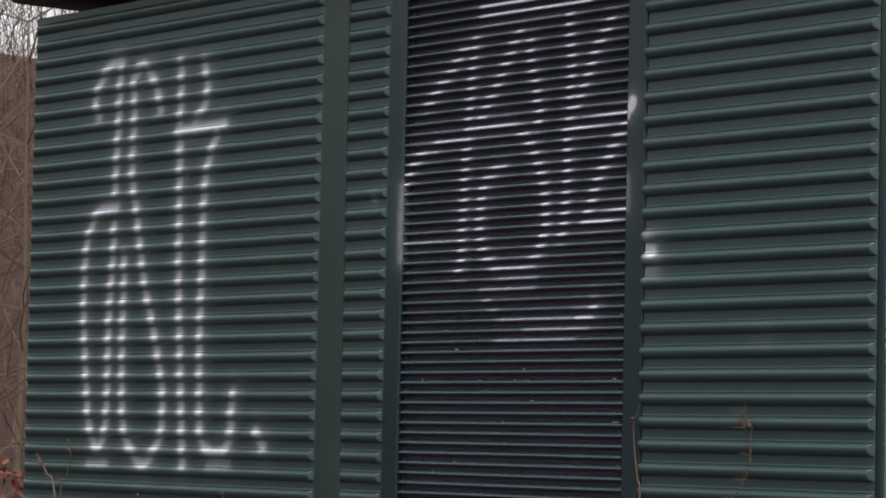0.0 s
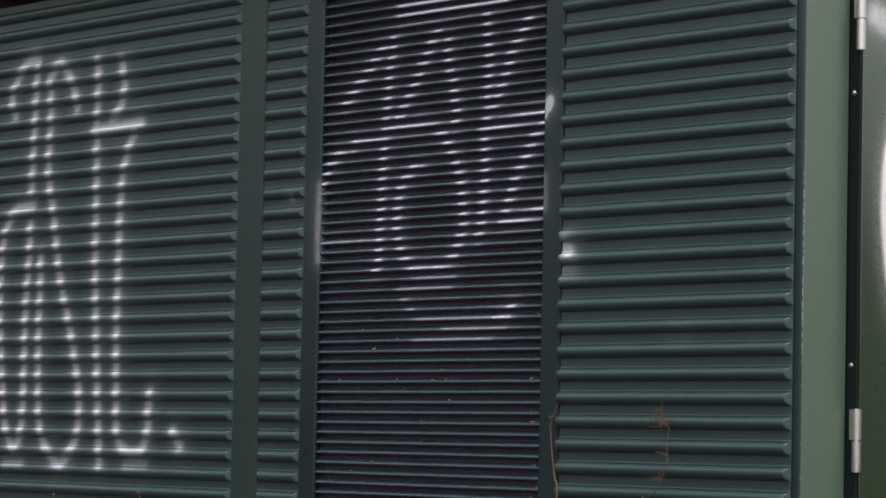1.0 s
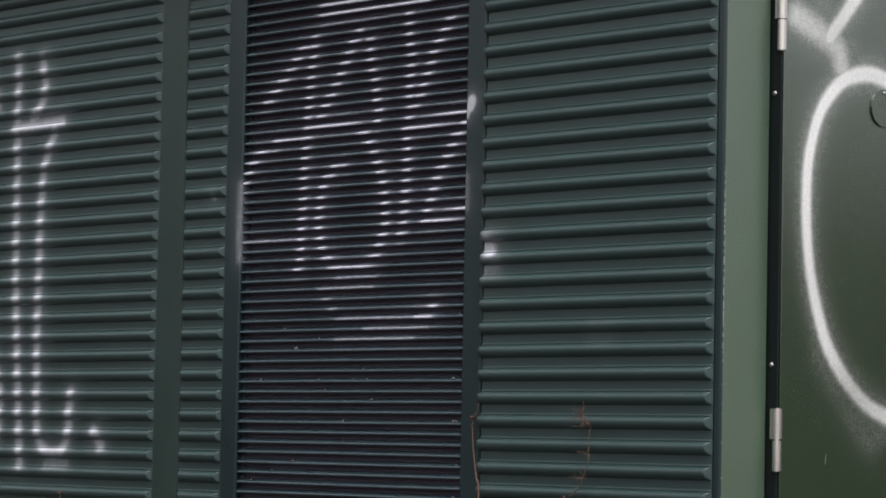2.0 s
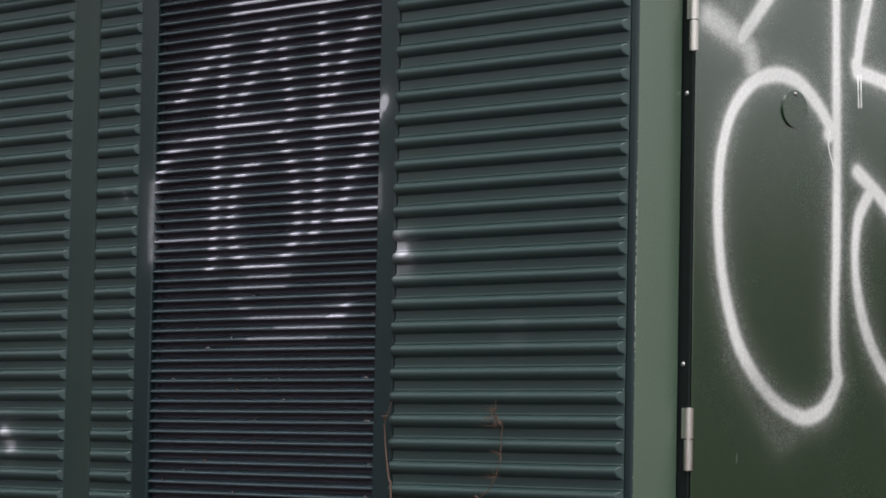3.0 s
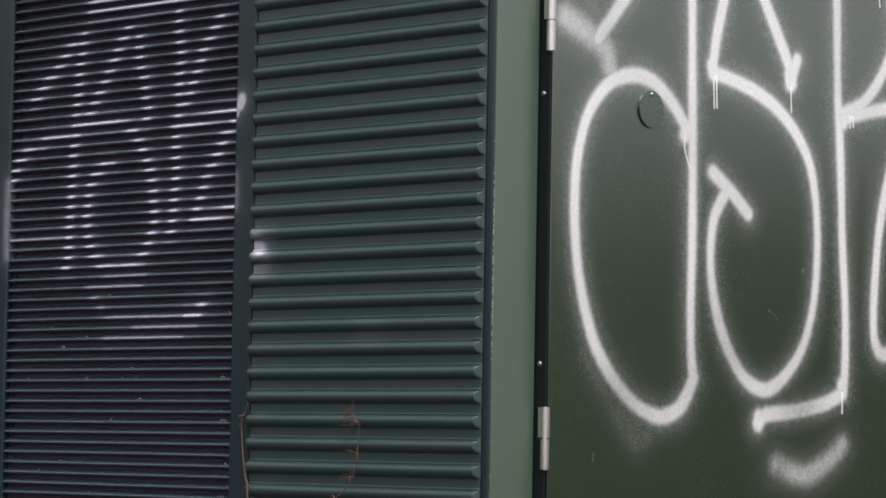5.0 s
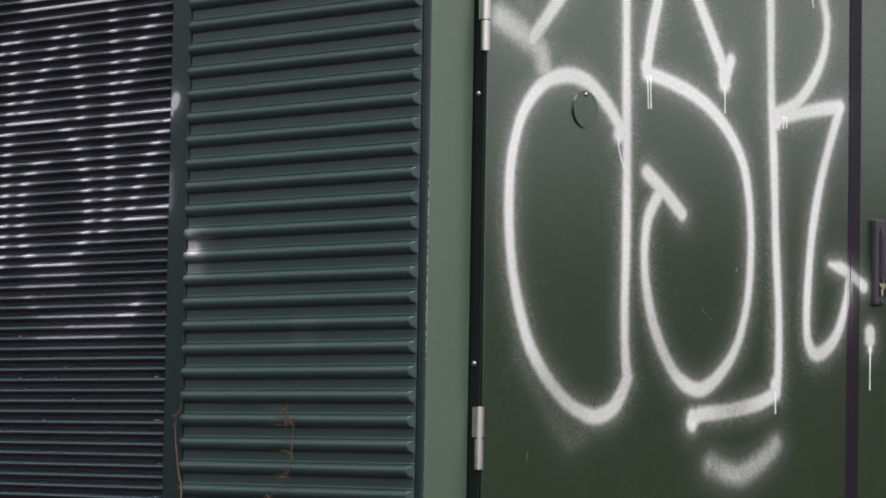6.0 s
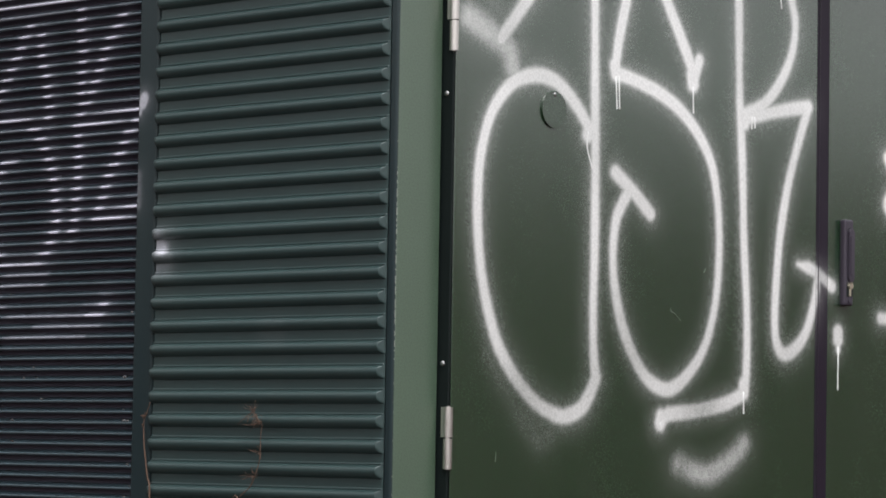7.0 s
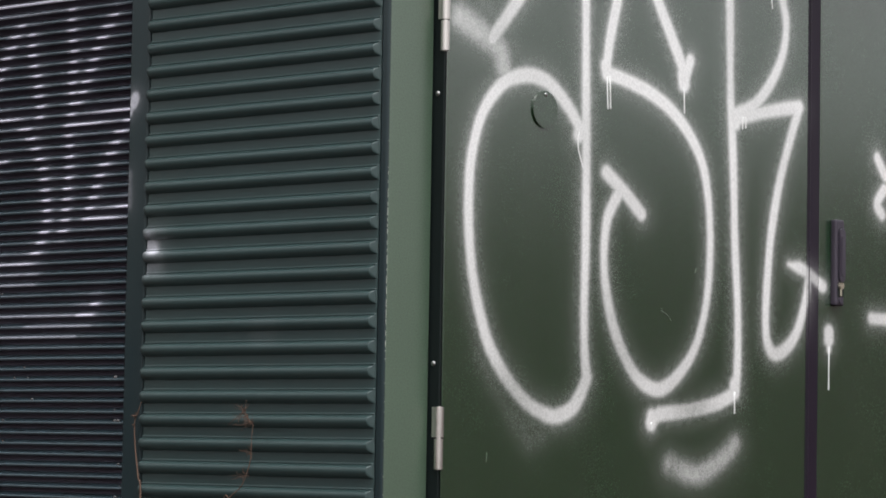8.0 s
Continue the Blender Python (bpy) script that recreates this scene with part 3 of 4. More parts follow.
ribbed_panel(LEFT, -1.706, 1.160, 0.0439, False, False, [({k: v for k, v in PANEL_TAG.items() if "foot" not in k}, 0.0042, 0.0130, 0.70), ({k: v for k, v in PANEL_TAG.items() if "foot" in k}, 0.003, 0.012, 0.30)], 0.006, "ribbed sheet with a tall white sprayed tag", 0.0148)
ribbed_panel(-1.612, -1.460, 1.160, 0.0437, tags=[({"fleck": [(-1.507, 1.580), (-1.500, 1.577)]}, 0.003, 0.004, 0.6)], step=0.004)
SPOT = {"dab": [(-0.628, 1.443), (-0.616, 1.436)], "run": [(-0.632, 1.40), (-0.60, 1.405)], "scuff": [(-0.325, 1.268), (-0.29, 1.268)]}
ribbed_panel(-0.636, -0.020, 1.1553, 0.0448, True, False, [({"dab": SPOT["dab"]}, 0.009, 0.012, 0.95), ({"run": SPOT["run"]}, 0.004, 0.016, 0.35), ({"scuff": SPOT["scuff"]}, 0.002, 0.022, 0.05)], 0.008, "ribbed sheet with a small white dab of paint")


def mullion(x0, x1, proud, tags=None, paint=None):
    """A folded flat post between the sheets, its edges rounded back to the frame."""
    prof = [(x0, 0.012), (x0, -proud + 0.004), (x0 + 0.0012, -proud + 0.0012), (x0 + 0.004, -proud), (x1 - 0.004, -proud), (x1 - 0.0012, -proud + 0.0012), (x1, -proud + 0.004), (x1, 0.012)]
    prof = prof[:4] + [(x, -proud) for x in np.linspace(x0 + 0.008, x1 - 0.008, 14)] + prof[4:]
    zs = np.linspace(FOOT, TOP, 620)
    v = np.array([(x, y, z) for z in zs for x, y in prof])
    cover = np.zeros(len(v))
    for strokes, core, soft, strength in (tags or []):
        cover = np.maximum(cover, spray_on(v[:, [0, 2]], strokes, core, soft, strength))
    return link_mesh("mullion", v, grid_faces(len(zs), len(prof)), paint or mullion_shaded_paint, kiosk, smooth=False, spray=cover)


mullion(-1.7055, -1.6125, 0.004, paint=wide_paint)
# the pale line on its right edge is a lit edge put in as spray
mullion(-1.4595, -1.405, 0.006, [({"side": [(-1.409, 1.60), (-1.411, 1.50), (-1.409, 1.44)]}, 0.001, 0.010, 0.18)])
mullion(-0.694, -0.6390, 0.003, [({"drop": [(-0.677, 1.728), (-0.682, 1.718)]}, 0.0085, 0.0045, 0.58), ({"tip": [(-0.685, 1.711), (-0.690, 1.698)]}, 0.002, 0.004, 0.5), ({"low": [(-0.691, 1.58), (-0.689, 1.52)]}, 0.002, 0.010, 0.13)])
mullion(-0.018, -0.0006, 0.002)


def louvre():
    """The ventilation grille: thin slanting blades with a rolled front lip, each a piece of its own."""
    grille = tagged(new("ventilation_grille"), "fine-bladed dark louvre grille with white tag")
    grille.parent = kiosk
    x0, x1 = -1.4048, -0.6942
    link_mesh("grille_back", [(x0, 0.022, FOOT), (x1, 0.022, FOOT), (x1, 0.022, TOP), (x0, 0.022, TOP)], [(0, 1, 2, 3)], inside_dark, grille)
    for xa, xb in ((x0 - 0.003, x0), (x1, x1 + 0.003)):
        part("side_cheek", box((xa, 0.012, FOOT), (xb, 0.025, TOP)), inside_dark, grille)
    # section of one blade: rolled lip at the front, plate rising to the back
    sec = [(0.0035, -0.0029), (0.0006, -0.0027), (-0.0010, -0.0016), (-0.0014, 0.0001), (-0.0007, 0.0017), (0.0009, 0.0024), (0.0034, 0.0029), (0.0095, 0.0060), (0.0160, 0.0088), (0.0160, 0.0078), (0.0095, 0.0048), (0.0052, 0.0012)]
    xs = np.linspace(x0, x1, 150)
    pitch, ref = 0.02107, 1.8972
    k0 = math.ceil((FOOT + 0.02 - ref) / pitch)
    rz = random.Random(3)
    for k in range(k0, int((TOP - 0.02 - ref) / pitch) + 1):
        z = ref + k * pitch
        sag = rz.uniform(-0.0006, 0.0006)
        v = np.array([(x, y, z + dz + sag * math.sin((x - x0) * 4.4)) for y, dz in sec + sec[:1] for x in xs])
        uv = np.stack([v[:, 0], np.full(len(v), 1.9008 + k * 0.02113)], 1)
        cover = np.zeros(len(v))
        if 1.2 < z < 2.1:
            cover = spray_on(uv, {n: p for n, p in GRILLE_TAG.items() if "under" not in n}, 0.0036, 0.0115, 0.94, 0.0, 0.008)
            cover = np.maximum(cover, spray_on(uv, {n: p for n, p in GRILLE_TAG.items() if n.startswith("under_") and n != "under_cross"}, 0.0022, 0.0110, 0.29))
            cover = np.maximum(cover, spray_on(uv, {"faint": GRILLE_TAG["faint_under"], "cross": GRILLE_TAG["under_cross"]}, 0.0020, 0.0110, 0.28))
        # less spray behind the lip, raised on the plates to paint in bloom
        depth_glow = np.array([1.0 if y < 0.003 else 0.36 if y < 0.013 else 0.10 for y, dz in sec + sec[:1] for x in xs])
        link_mesh("slat", v, grid_faces(len(sec) + 1, len(xs))[:, ::-1], slat_paint, grille, spray=cover * depth_glow)


louvre()


def debris():
    """Bits of dirt and leaf caught on the blades."""
    r6 = random.Random(31)
    grille = bpy.data.objects["ventilation_grille"]
    for _ in range(30):
        k = r6.randint(26, 48)
        z = 1.8972 - k * 0.02107 + 0.0045
        x = r6.choice((r6.uniform(-1.39, -0.71), r6.uniform(-0.725, -0.70), r6.uniform(-1.39, -1.1)))
        bm = bmesh.new()
        bmesh.ops.create_icosphere(bm, subdivisions=1, radius=r6.uniform(0.0018, 0.0040))
        for v in bm.verts:
            v.co = Vector((v.co.x * r6.uniform(1.0, 2.4) + x, v.co.y * 0.6 + 0.001, v.co.z * r6.uniform(0.5, 1.1) + z))
        part("dirt_fleck", bm, r6.choice((dust_pale, dust_pale, dust_brown)), grille)


debris()


# corner post and the rest of the carcass
def carcass():
    part("corner_post", box((-0.016, 0.0025, FOOT), (0.0, 0.117, TOP), 0.0025, 3), post_paint, kiosk, "lighter green folded corner post")
    part("corner_post", box((-0.05, 2.50, FOOT), (0.0, DEPTH, TOP), 0.0035, 3), post_paint, kiosk, "lighter green folded corner post")
    part("side_wall", box((LEFT, 0.03, FOOT), (LEFT + 0.03, DEPTH, TOP), 0.002), mullion_shaded_paint, kiosk)
    part("back_wall", box((LEFT + 0.03, DEPTH - 0.03, FOOT), (-0.05, DEPTH, TOP), 0.002), mullion_shaded_paint, kiosk)
    part("inner_liner", box((LEFT + 0.03, 0.08, FOOT), (-1.407, 0.10, TOP)), inside_dark, kiosk)
    part("inner_liner", box((-0.692, 0.08, FOOT), (-0.05, 0.10, TOP)), inside_dark, kiosk)
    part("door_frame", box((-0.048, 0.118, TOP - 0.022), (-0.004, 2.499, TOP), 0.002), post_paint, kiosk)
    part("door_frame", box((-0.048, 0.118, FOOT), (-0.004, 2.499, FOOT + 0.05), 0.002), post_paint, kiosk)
    part("door_joint_fill", box((-0.045, 0.1175, FOOT + 0.05), (-0.012, 2.4995, TOP - 0.022)), black_fill, kiosk)
    part("roof", box((LEFT - 0.03, -0.075, TOP + 0.034), (0.10, DEPTH + 0.08, TOP + 0.16), 0.02, 3), roof_dark, kiosk, "dark overhanging roof sheet")
    for x in (LEFT + 0.4, -1.5, -0.3):
        part("roof_bearer", box((x, 0.3, TOP), (x + 0.1, DEPTH - 0.3, TOP + 0.036)), roof_dark, kiosk)
    part("plinth", box((LEFT - 0.02, -0.02, -0.3), (0.02, DEPTH + 0.02, FOOT), 0.01), concrete, kiosk, "weathered concrete plinth")


carcass()

DOOR_X = 0.028


def door_wave(y, z):
    """The sheet is not perfectly flat."""
    return 0.0009 * np.sin(2.3 * y + 1.1) * np.sin(3.1 * z) + 0.0004 * np.sin(7.0 * y + 2 * z)


def sprayed_skin(name, y0, y1, z0, z1, parent, tags, fine=None, step=0.004):
    """The flat front skin of a door leaf, with folded edges and its spray paint."""
    ys = np.unique(np.round(np.concatenate([[y0, y0 + 0.0015, y0 + 0.004], np.arange(y0 + 0.006, y1 - 0.006, step), [y1 - 0.004, y1 - 0.0015, y1]]), 5))
    lo, hi = max(z0, 0.93), min(z1, 1.99)
    zs = np.unique(np.round(np.concatenate([[z0, z0 + 0.0015, z0 + 0.004], np.linspace(z0 + 0.01, lo, 4), np.arange(lo, hi, step), np.linspace(hi, z1 - 0.01, 3), [z1 - 0.004, z1 - 0.0015, z1]]), 5))
    Y, Z = np.meshgrid(ys, zs)
    edge = np.minimum(np.minimum(Y - y0, y1 - Y), np.minimum(Z - z0, z1 - Z))
    drop = np.where(edge < 0.0005, 0.0012, np.where(edge < 0.002, 0.0003, 0.0))
    v = np.stack([DOOR_X - drop + door_wave(Y, Z), Y, Z], -1).reshape(-1, 3)
    uv = np.stack([Y.ravel(), Z.ravel()], 1)
    cover = np.zeros(len(uv))
    for strokes, core, soft, strength in tags:
        cover = np.maximum(cover, spray_on(uv, strokes, core, soft, strength, 0.0028))
    for y, z, size, loss in THIN_DIM_PASSES:
        cover = cover * (1 - loss * np.exp(-((uv[:, 0] - y) ** 2 + (uv[:, 1] - z) ** 2) / size ** 2))
    return link_mesh(name, v, grid_faces(len(zs), len(ys)), door_paint, parent, smooth=True, spray=cover)


# thin coats where the can moved fast, and low strokes dimmed for weaker light
THIN_DIM_PASSES = [(0.31, 1.17, 0.085, 0.36), (0.87, 1.148, 0.06, 0.40), (0.26, 1.83, 0.05, 0.15), (0.66, 1.24, 0.05, 0.22), (1.25, 1.44, 0.03, 0.2), (0.80, 1.03, 0.03, 0.4),
               (0.23, 1.30, 0.10, 0.16), (0.52, 1.19, 0.07, 0.14), (0.60, 1.33, 0.08, 0.18), (0.88, 1.27, 0.08, 0.16), (1.14, 1.28, 0.06, 0.22),
               (0.33, 1.17, 0.15, 0.10), (0.75, 1.19, 0.16, 0.14), (0.80, 1.135, 0.09, 0.20), (1.00, 1.20, 0.12, 0.10)]
DOOR_BLOBS = {"s": [(0.578, 1.80), (0.582, 1.786)], "a": [(0.819, 1.808), (0.822, 1.79)], "r": [(0.998, 1.196), (0.998, 1.182)], "foot": [(0.733, 1.125), (0.730, 1.115)],
              "o_top": [(0.503, 1.672), (0.500, 1.66)], "arm": [(0.985, 1.742), (0.992, 1.728)]}
DOOR_DUST = {"o_left": [(0.238, 1.235), (0.285, 1.172), (0.345, 1.118), (0.395, 1.092)], "o_under": [(0.32, 1.125), (0.37, 1.08)], "s_low": [(0.70, 1.19), (0.75, 1.165), (0.80, 1.185)], "a_top": [(0.22, 1.88), (0.30, 1.80)]}
TAGS = [(DOOR_TAG, 0.0066, 0.0085, 1.0), (DOOR_BLOBS, 0.0105, 0.009, 1.0), (DOOR_DUST, 0.004, 0.036, 0.09), ({"arm": DOOR_HAZE["haze_arm"]}, 0.003, 0.025, 0.62), ({"swash": DOOR_HAZE["lower_swash"]}, 0.003, 0.020, 0.52), ({"dot": DOOR_DOTS["dot"]}, 0.0125, 0.0075, 1.0), ({"dot_tail": [(1.323, 1.300), (1.323, 1.278)]}, 0.0050, 0.006, 1.0), ({k: v for k, v in DOOR_DOTS.items() if k != "dot"}, 0.0060, 0.0085, 0.95)]


def drips(parent, only):
    """Runs of wet paint: thin raised beads."""
    for key in only:
        line = curve_through(DOOR_DRIPS[key], 4)
        if len(line) < 3:
            line = np.array([line[0] + (line[-1] - line[0]) * f for f in (0.0 if key == "dot_drip" else 0.10, 0.5, 0.7, 1.0)])
        bm = bmesh.new()
        line = np.vstack([line, line[-1] + [0, -0.0012], line[-1] + [0, -0.0022]])
        n = len(line)
        tube(bm, [(DOOR_X + door_wave(*p), p[0], p[1]) for p in line], [0.0019] * (n - 3) + [0.0025, 0.0021, 0.0010], 10)
        for v in bm.verts:
            v.co.x = DOOR_X + door_wave(v.co.y, v.co.z) + (v.co.x - DOOR_X - door_wave(v.co.y, v.co.z)) * 0.5
        part("paint_run", bm, white_paint, parent, "white run of spray paint", True)


white_paint = plain("white_spray_paint", (0.70, 0.70, 0.70), 0.5, 0.0, 0.06, 80.0)


def screw(parent, at, way, radius):
    bm = bmesh.new()
    a = Vector(at)
    bmesh.ops.create_uvsphere(bm, u_segments=12, v_segments=6, radius=radius)
    w = Vector(way)
    q = w.to_track_quat("Z", "Y").to_matrix().to_4x4()
    for v in bm.verts:
        v.co.z = max(0.0, v.co.z) * 0.55
    bmesh.ops.transform(bm, matrix=Matrix.Translation(a) @ q, verts=bm.verts)
    return part("screw", bm, screw_steel, parent, smooth=True)


def hinge(parent, z0, z1):
    """A stainless pin hinge: two knuckles one above the other and the leaf on the door's edge."""
    y, x, r, mid = 0.1245, 0.0235, 0.0088, (z0 + z1) / 2
    bm = bmesh.new()
    rod(bm, (x, y - 0.003, mid + 0.0012), (x, y - 0.003, z1), r, r, 20)
    rod(bm, (x, y - 0.003, z0), (x, y - 0.003, mid - 0.0012), r * 0.94, r * 0.94, 20)
    rod(bm, (x, y - 0.003, z0 - 0.001), (x, y - 0.003, z1 + 0.001), r * 0.5, r * 0.5, 12)
    box((0.011, 0.1155, mid + 0.0015), (x, 0.1185, z1), 0.0005, 1, bm)
    return part("hinge", bm, steel, parent, "bright stainless pin hinge", False)


def steel_door():
    door = tagged(new("steel_door"), "dark green steel door leaf with white letters")
    door.parent = kiosk
    sprayed_skin("leaf_skin", 0.1245, 1.2426, 0.235, 2.078, door, TAGS)
    part("leaf_core", box((-0.008, 0.1246, 0.236), (DOOR_X - 0.0042, 1.2415, 2.077)), black_fill, door, "black door edge")
    part("hinge_rail", box((-0.008, 0.1195, 0.236), (DOOR_X - 0.003, 0.1243, 2.077), 0.0015, 2), black_fill, door)
    for z0, z1 in ((1.0197, 1.1318), (1.7814, 1.8935), (0.30, 0.412)):
        hinge(door, z0, z1)
    for z in (1.7029, 1.2105, 0.72):
        screw(door, (0.010, 0.1193, z), (0, -1, 0), 0.0055)
    bm = bmesh.new()
    rod(bm, (DOOR_X - 0.001, 0.3970, 1.6985), (DOOR_X + 0.0030, 0.3970, 1.6985), 0.0355, 0.0350, 48)
    part("keyhole_cover", bm, cap_paint, door, "round green swivel cover")
    screw(door, (DOOR_X + 0.0030, 0.3970, 1.7267), (1, 0, 0), 0.0045)
    drips(door, ["o_drip", "s_drip", "s_drip_b", "a_drip", "r_drip", "foot_drip", "arm_drip", "arm_drip_b", "top_drip", "leg_drip"])


steel_door()


def slab(y0, y1, z0, z1, back, front):
    """A flat piece with a half-round head and foot, standing out from the door."""
    bm, r, mid = bmesh.new(), (y1 - y0) / 2, (y0 + y1) / 2
    ring = [(mid + r * math.cos(a), z1 - r + r * math.sin(a)) for a in np.linspace(0, math.pi, 13)] + [(mid + r * math.cos(a), z0 + r + r * math.sin(a)) for a in np.linspace(math.pi, 2 * math.pi, 13)]
    low, high = [bm.verts.new((back, y, z)) for y, z in ring], [bm.verts.new((front, y, z)) for y, z in ring]
    bm.faces.new(high)
    bm.faces.new(low[::-1])
    for k in range(len(ring)):
        bm.faces.new((low[k], low[(k + 1) % len(ring)], high[(k + 1) % len(ring)], high[k]))
    bmesh.ops.bevel(bm, geom=[e for e in bm.edges if all(v in high for v in e.verts)], offset=0.0012, segments=2, profile=0.5, affect="EDGES")
    return bm


def second_leaf():
    leaf = tagged(new("steel_door"), "dark green steel door leaf with lever lock")
    leaf.parent = kiosk
    sprayed_skin("leaf_skin", 1.2856, 2.49, 0.235, 2.078, leaf, TAGS)
    part("leaf_core", box((-0.008, 1.2870, 0.236), (DOOR_X - 0.0042, 2.489, 2.077)), black_fill, leaf)
    ys, zs = np.linspace(1.2440, 1.2852, 14), np.linspace(0.236, 2.077, 500)
    Y, Z = np.meshgrid(ys, zs)
    near = np.minimum(Y - 1.2440, 1.2852 - Y)
    v = np.stack([DOOR_X + 0.001 - np.where(near < 0.001, 0.004, 0.0), Y, Z], -1).reshape(-1, 3)
    cover = spray_on(np.stack([Y.ravel(), Z.ravel()], 1), {n: DOOR_TAG[n] for n in ("r_serif", "r_leg")}, 0.006, 0.008, 0.5)
    link_mesh("cover_strip", v, grid_faces(len(zs), len(ys)), strip_coat, leaf, "dark strip covering the door joint", spray=cover)
    part("cover_strip", box((0.02, 1.2475, 0.236), (DOOR_X + 0.0022, 1.2500, 2.077), 0.0006), strip_black, leaf)
    # swing-lever lock
    y0, y1, z0, z1 = 1.3250, 1.3565, 1.3705, 1.5525
    bm = box((DOOR_X - 0.001, y0, z0), (DOOR_X + 0.015, y1, z1), 0.005, 3)
    part("lock_plate", bm, lock_black, leaf, "grey-black swing-lever lock")
    # a raised black slab stands in for the shade around the lever
    part("lever_gap_shade", slab(y0 + 0.0085, y1 - 0.0012, z0 + 0.0480, z1 - 0.0165, DOOR_X + 0.012, DOOR_X + 0.0154), black_fill, leaf)
    part("lever", slab(y0 + 0.0100, y1 - 0.0026, z0 + 0.0500, z1 - 0.0185, DOOR_X + 0.010, DOOR_X + 0.0195), lock_black, leaf)
    part("lever_grip", slab(y0 + 0.0135, y1 - 0.0060, z0 + 0.0620, z1 - 0.0330, DOOR_X + 0.018, DOOR_X + 0.0212), lock_black, leaf)
    bm = bmesh.new()
    rod(bm, (DOOR_X + 0.013, (y0 + y1) / 2 + 0.001, z0 + 0.0115), (DOOR_X + 0.0175, (y0 + y1) / 2 + 0.001, z0 + 0.0115), 0.0068, 0.0060, 20)
    part("stop_knob", bm, lock_black, leaf)
    # a raised black block stands in for the shaded recess around the key
    part("lock_well_shade", box((DOOR_X + 0.0135, y0 + 0.0065, z0 + 0.0195), (DOOR_X + 0.0160, y1 - 0.0035, z0 + 0.050), 0.0008, 1), black_fill, leaf)
    bm = bmesh.new()
    rod(bm, (DOOR_X + 0.014, (y0 + y1) / 2, z0 + 0.042), (DOOR_X + 0.021, (y0 + y1) / 2, z0 + 0.042), 0.0075, 0.007, 20)
    box((DOOR_X + 0.0145, (y0 + y1) / 2 - 0.003, z0 + 0.020), (DOOR_X + 0.019, (y0 + y1) / 2 + 0.003, z0 + 0.040), 0.001, 1, bm)
    part("key_cylinder", bm, brass, leaf, "bright brass key cylinder")
    drips(leaf, ["dot_drip"])


second_leaf()

# worn bright line along the corner fold
def worn_fold():
    r3 = random.Random(8)
    z = 0.95
    while z < 1.62:
        worn = 1.2 < z < 1.55
        ln = r3.uniform(0.002, 0.016) if worn else r3.uniform(0.001, 0.003)
        part("paint_chip", box((-0.0007, 0.0022, z), (0.0002, 0.0028 + r3.uniform(0, 0.0006), z + ln), 0.0003, 1), worn_edge, kiosk, "bare chip on the corner fold")
        z += ln + (r3.uniform(0.001, 0.012) if worn else r3.uniform(0.01, 0.09))


worn_fold()


def scratches(parent):
    for k, line in enumerate(([(0.756, 1.335), (0.775, 1.328), (0.79, 1.316)], [(0.758, 1.340), (0.763, 1.330)], [(0.863, 1.415), (0.868, 1.424)], [(0.247, 1.034), (0.249, 1.052)])):
        bm = bmesh.new()
        pts = curve_through(line, 4)
        tube(bm, [(DOOR_X + door_wave(*p), p[0], p[1]) for p in pts], [0.0005] * len(pts), 5)
        part("scratch", bm, scratch_pale, parent, "pale scratch in the paint")


scratches(bpy.data.objects["steel_door"])

# ---- dry stalks in front of the sheets ----
def dry_stalk(line, clumps, seed, radius=0.0016, sprigs=()):
    """A withered weed: one bent stem and a part for each shrivelled clump along it."""
    r4 = random.Random(seed)
    stem = bmesh.new()
    pts = curve_through(line, 6)
    tube(stem, pts, [radius * (1.25 - 0.9 * k / len(pts)) for k in range(len(pts))], 6)
    root = new("dry_weed")
    for side in sprigs:
        twig = bmesh.new()
        tube(twig, curve_through(side, 4), [radius * (0.8 - 0.035 * k) for k in range(4 * len(side) - 3)], 5)
        part("sprig", twig, twig_brown, root, smooth=True)
    part("stem", stem, twig_brown, root, smooth=True)
    for where, wide in clumps:
        c = Vector(pts[min(len(pts) - 1, int(where * len(pts)))])
        bm = bmesh.new()
        for _ in range(9):
            a = c
            lean = Vector((r4.uniform(-1.0, 0.6), r4.uniform(-0.5, 0.2), r4.uniform(-0.5, 0.7)))
            for _ in range(4):
                b = a + (lean + Vector((r4.uniform(-1, 1), r4.uniform(-1, 0.3), r4.uniform(-1, 1))) * 0.7) * wide * 0.3
                rod(bm, a, b, radius * 0.42, radius * 0.25, 4, False)
                a = b
        part("withered_head", bm, twig_brown, root, "shrivelled brown seed head")
    return tagged(root, "dry brown weed stalk in front of the ribbed sheet", "weed", "dry weeds at the kiosk")


dry_stalk([(-0.44, -0.06, 0.0), (-0.43, -0.05, 0.6), (-0.385, -0.03, 0.93), (-0.360, -0.03, 0.960), (-0.331, -0.03, 0.981), (-0.315, -0.03, 1.009), (-0.307, -0.03, 1.034), (-0.305, -0.03, 1.076), (-0.303, -0.03, 1.094), (-0.313, -0.03, 1.105), (-0.324, -0.03, 1.121), (-0.321, -0.03, 1.141)],
          [(0.80, 0.024), (0.84, 0.020), (0.90, 0.018), (0.75, 0.015), (0.56, 0.018), (0.42, 0.020)], 2, 0.0011,
          [[(-0.324, -0.03, 1.123), (-0.341, -0.031, 1.111), (-0.356, -0.032, 1.102), (-0.366, -0.032, 1.093)], [(-0.312, -0.03, 1.099), (-0.330, -0.032, 1.094), (-0.348, -0.033, 1.095), (-0.352, -0.033, 1.091)],
           [(-0.321, -0.03, 1.128), (-0.334, -0.033, 1.110), (-0.338, -0.034, 1.098)]])
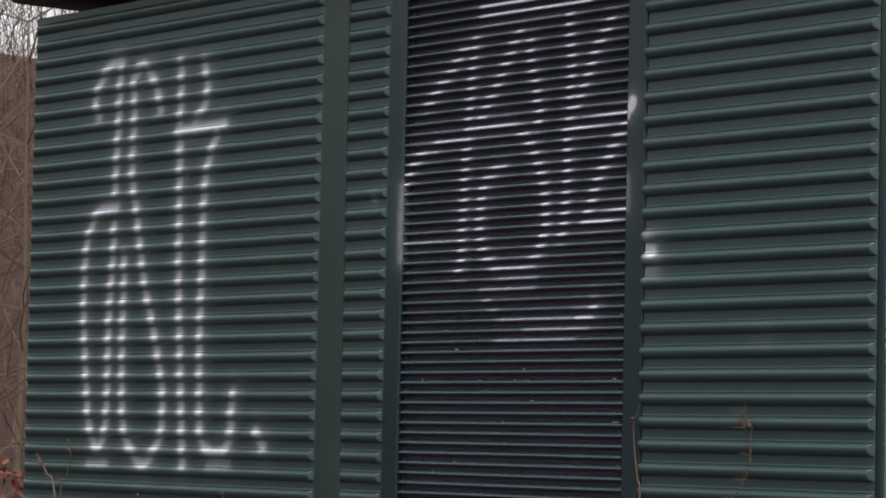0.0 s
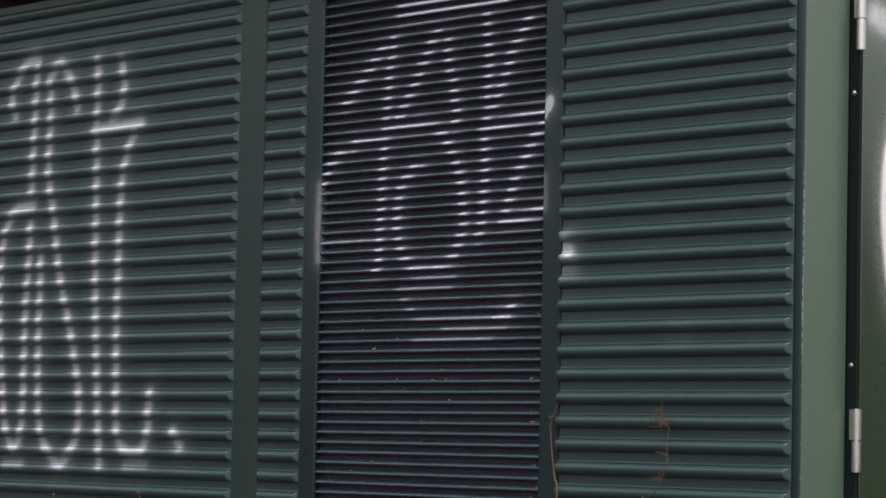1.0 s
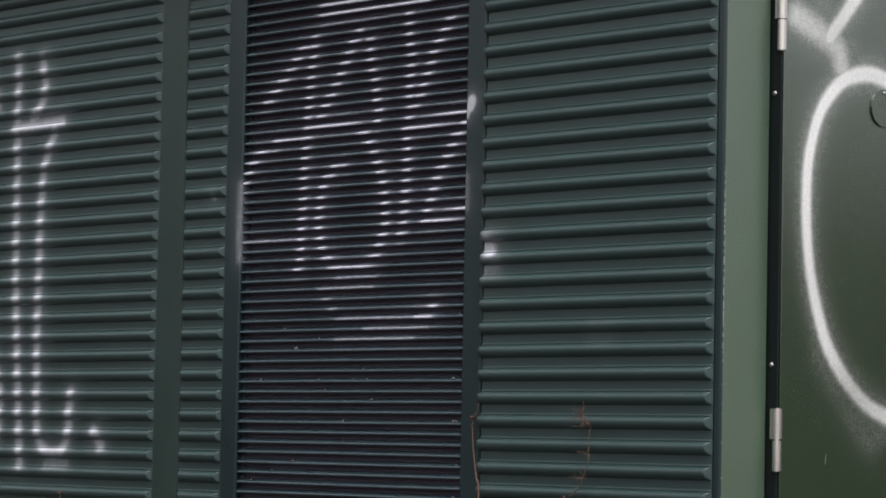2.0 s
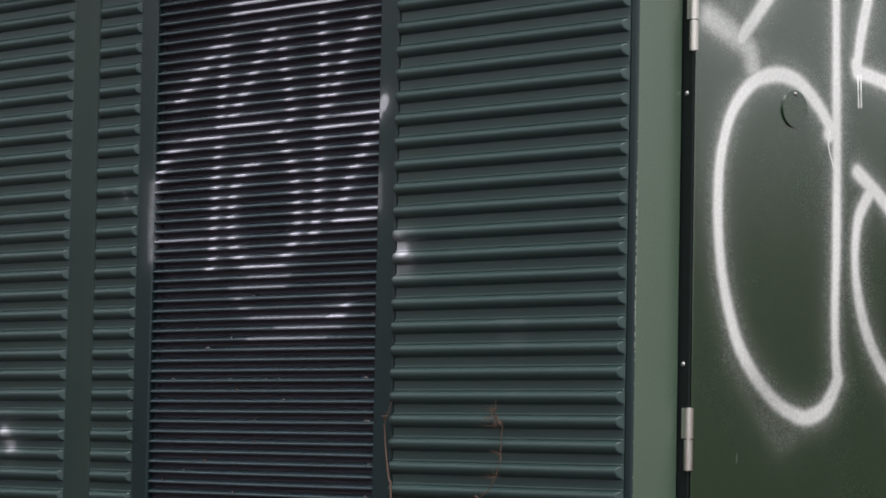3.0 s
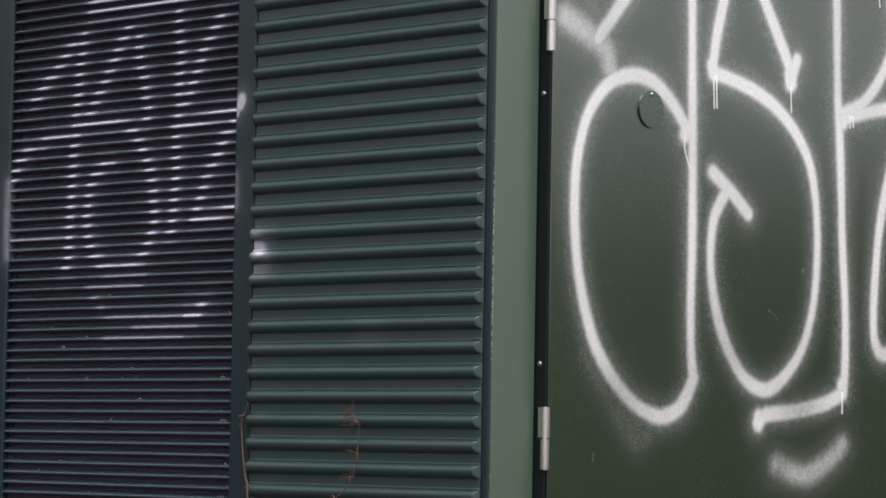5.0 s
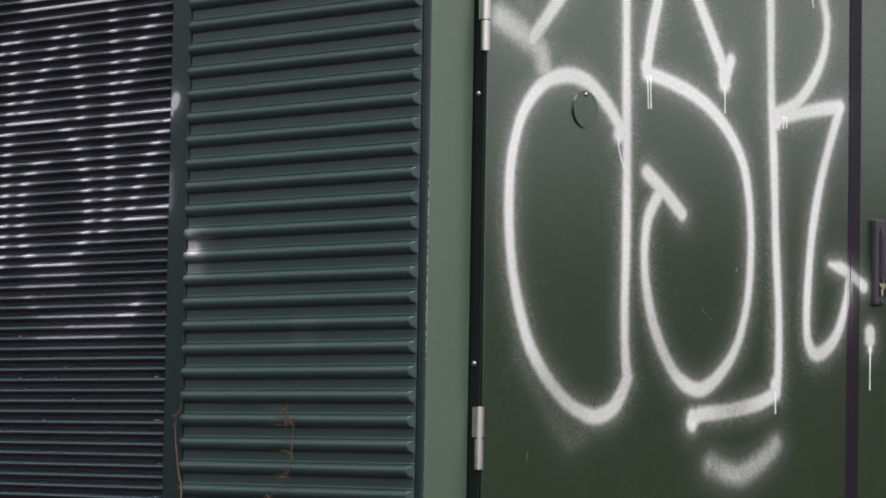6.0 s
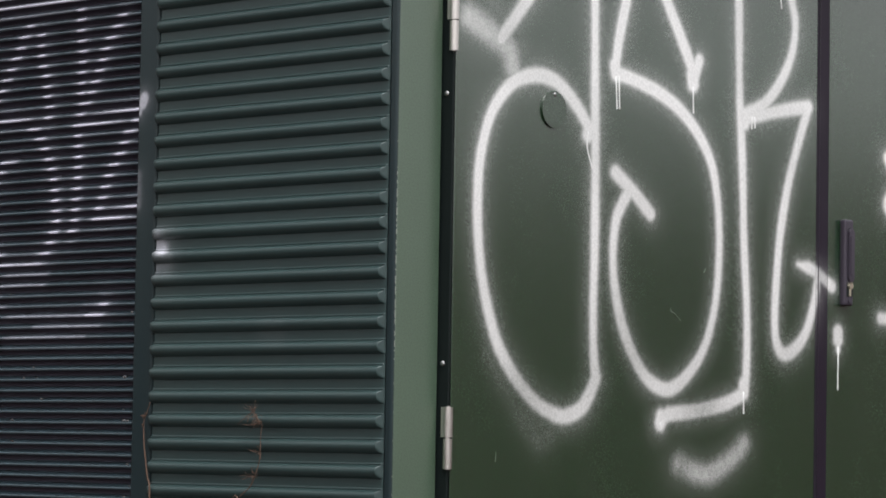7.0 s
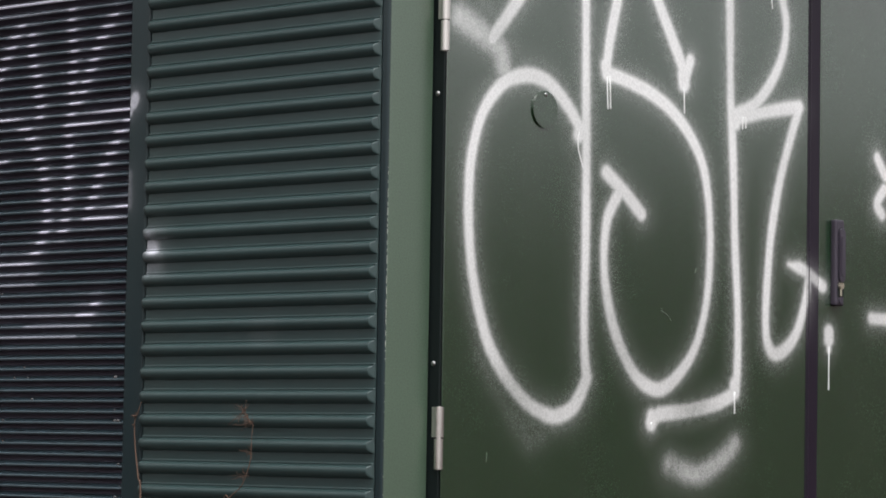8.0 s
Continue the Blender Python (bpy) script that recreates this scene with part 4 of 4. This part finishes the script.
dry_stalk([(-0.60, -0.05, 0.0), (-0.608, -0.03, 0.7), (-0.620, -0.018, 0.955), (-0.627, -0.018, 0.991), (-0.633, -0.018, 1.023), (-0.639, -0.018, 1.060), (-0.641, -0.018, 1.098), (-0.635, -0.018, 1.112), (-0.623, -0.018, 1.137)], [(0.86, 0.008), (0.72, 0.005)], 4, 0.0019)
dry_stalk([(-2.22, -0.32, 0.0), (-2.24, -0.31, 0.6), (-2.300, -0.30, 0.917), (-2.340, -0.30, 0.968), (-2.377, -0.30, 1.006)], [(0.97, 0.006), (0.84, 0.012)], 6, 0.0030)
dry_stalk([(-2.21, -0.33, 0.0), (-2.25, -0.31, 0.6), (-2.275, -0.30, 0.918), (-2.253, -0.30, 0.957), (-2.236, -0.30, 1.008), (-2.243, -0.30, 1.043)], [(0.97, 0.006), (0.90, 0.012)], 7, 0.0015)
dry_stalk([(-1.60, -0.33, 0.0), (-1.625, -0.31, 0.5), (-1.622, -0.30, 0.90), (-1.618, -0.30, 0.940)], [(0.97, 0.008)], 9, 0.0018)
dry_stalk([(-1.97, -0.33, 0.0), (-1.94, -0.31, 0.5), (-1.951, -0.30, 0.89), (-1.949, -0.30, 0.928)], [(0.97, 0.007)], 10, 0.0014)


def red_shrub():
    r5 = random.Random(21)
    stems, leaves = bmesh.new(), bmesh.new()
    for _ in range(44):
        a = Vector((-3.42 + r5.uniform(-0.08, 0.08), 0.22 + r5.uniform(-0.08, 0.08), 0))
        d = Vector((r5.uniform(-0.12, 0.12), r5.uniform(-0.12, 0.12), 1)).normalized()
        length = r5.uniform(0.55, 0.96)
        for k in range(5):
            b = a + d * length / 5
            rod(stems, a, b, 0.005 - 0.0008 * k, 0.0042 - 0.0008 * k, 4, False)
            for _ in range(8):
                c = b + Vector((r5.uniform(-0.06, 0.06), r5.uniform(-0.06, 0.06), r5.uniform(-0.03, 0.05)))
                u, w = Vector((r5.uniform(-1, 1), r5.uniform(-1, 1), r5.uniform(-1, 1))).normalized() * 0.018, Vector((r5.uniform(-1, 1), r5.uniform(-1, 1), r5.uniform(-1, 1))).normalized() * 0.010
                q = [leaves.verts.new(c + s) for s in (-u, w, u, -w)]
                leaves.faces.new(q)
            d = (d + Vector((r5.uniform(-0.2, 0.2), r5.uniform(-0.2, 0.2), 0))).normalized()
            a = b
    root = new("red_shrub")
    part("stems", stems, twig_brown, root)
    part("foliage", leaves, red_leaf, root, "withered red-brown leaves")
    tagged(root, "low shrub with withered red-brown leaves", "shrub")


red_shrub()
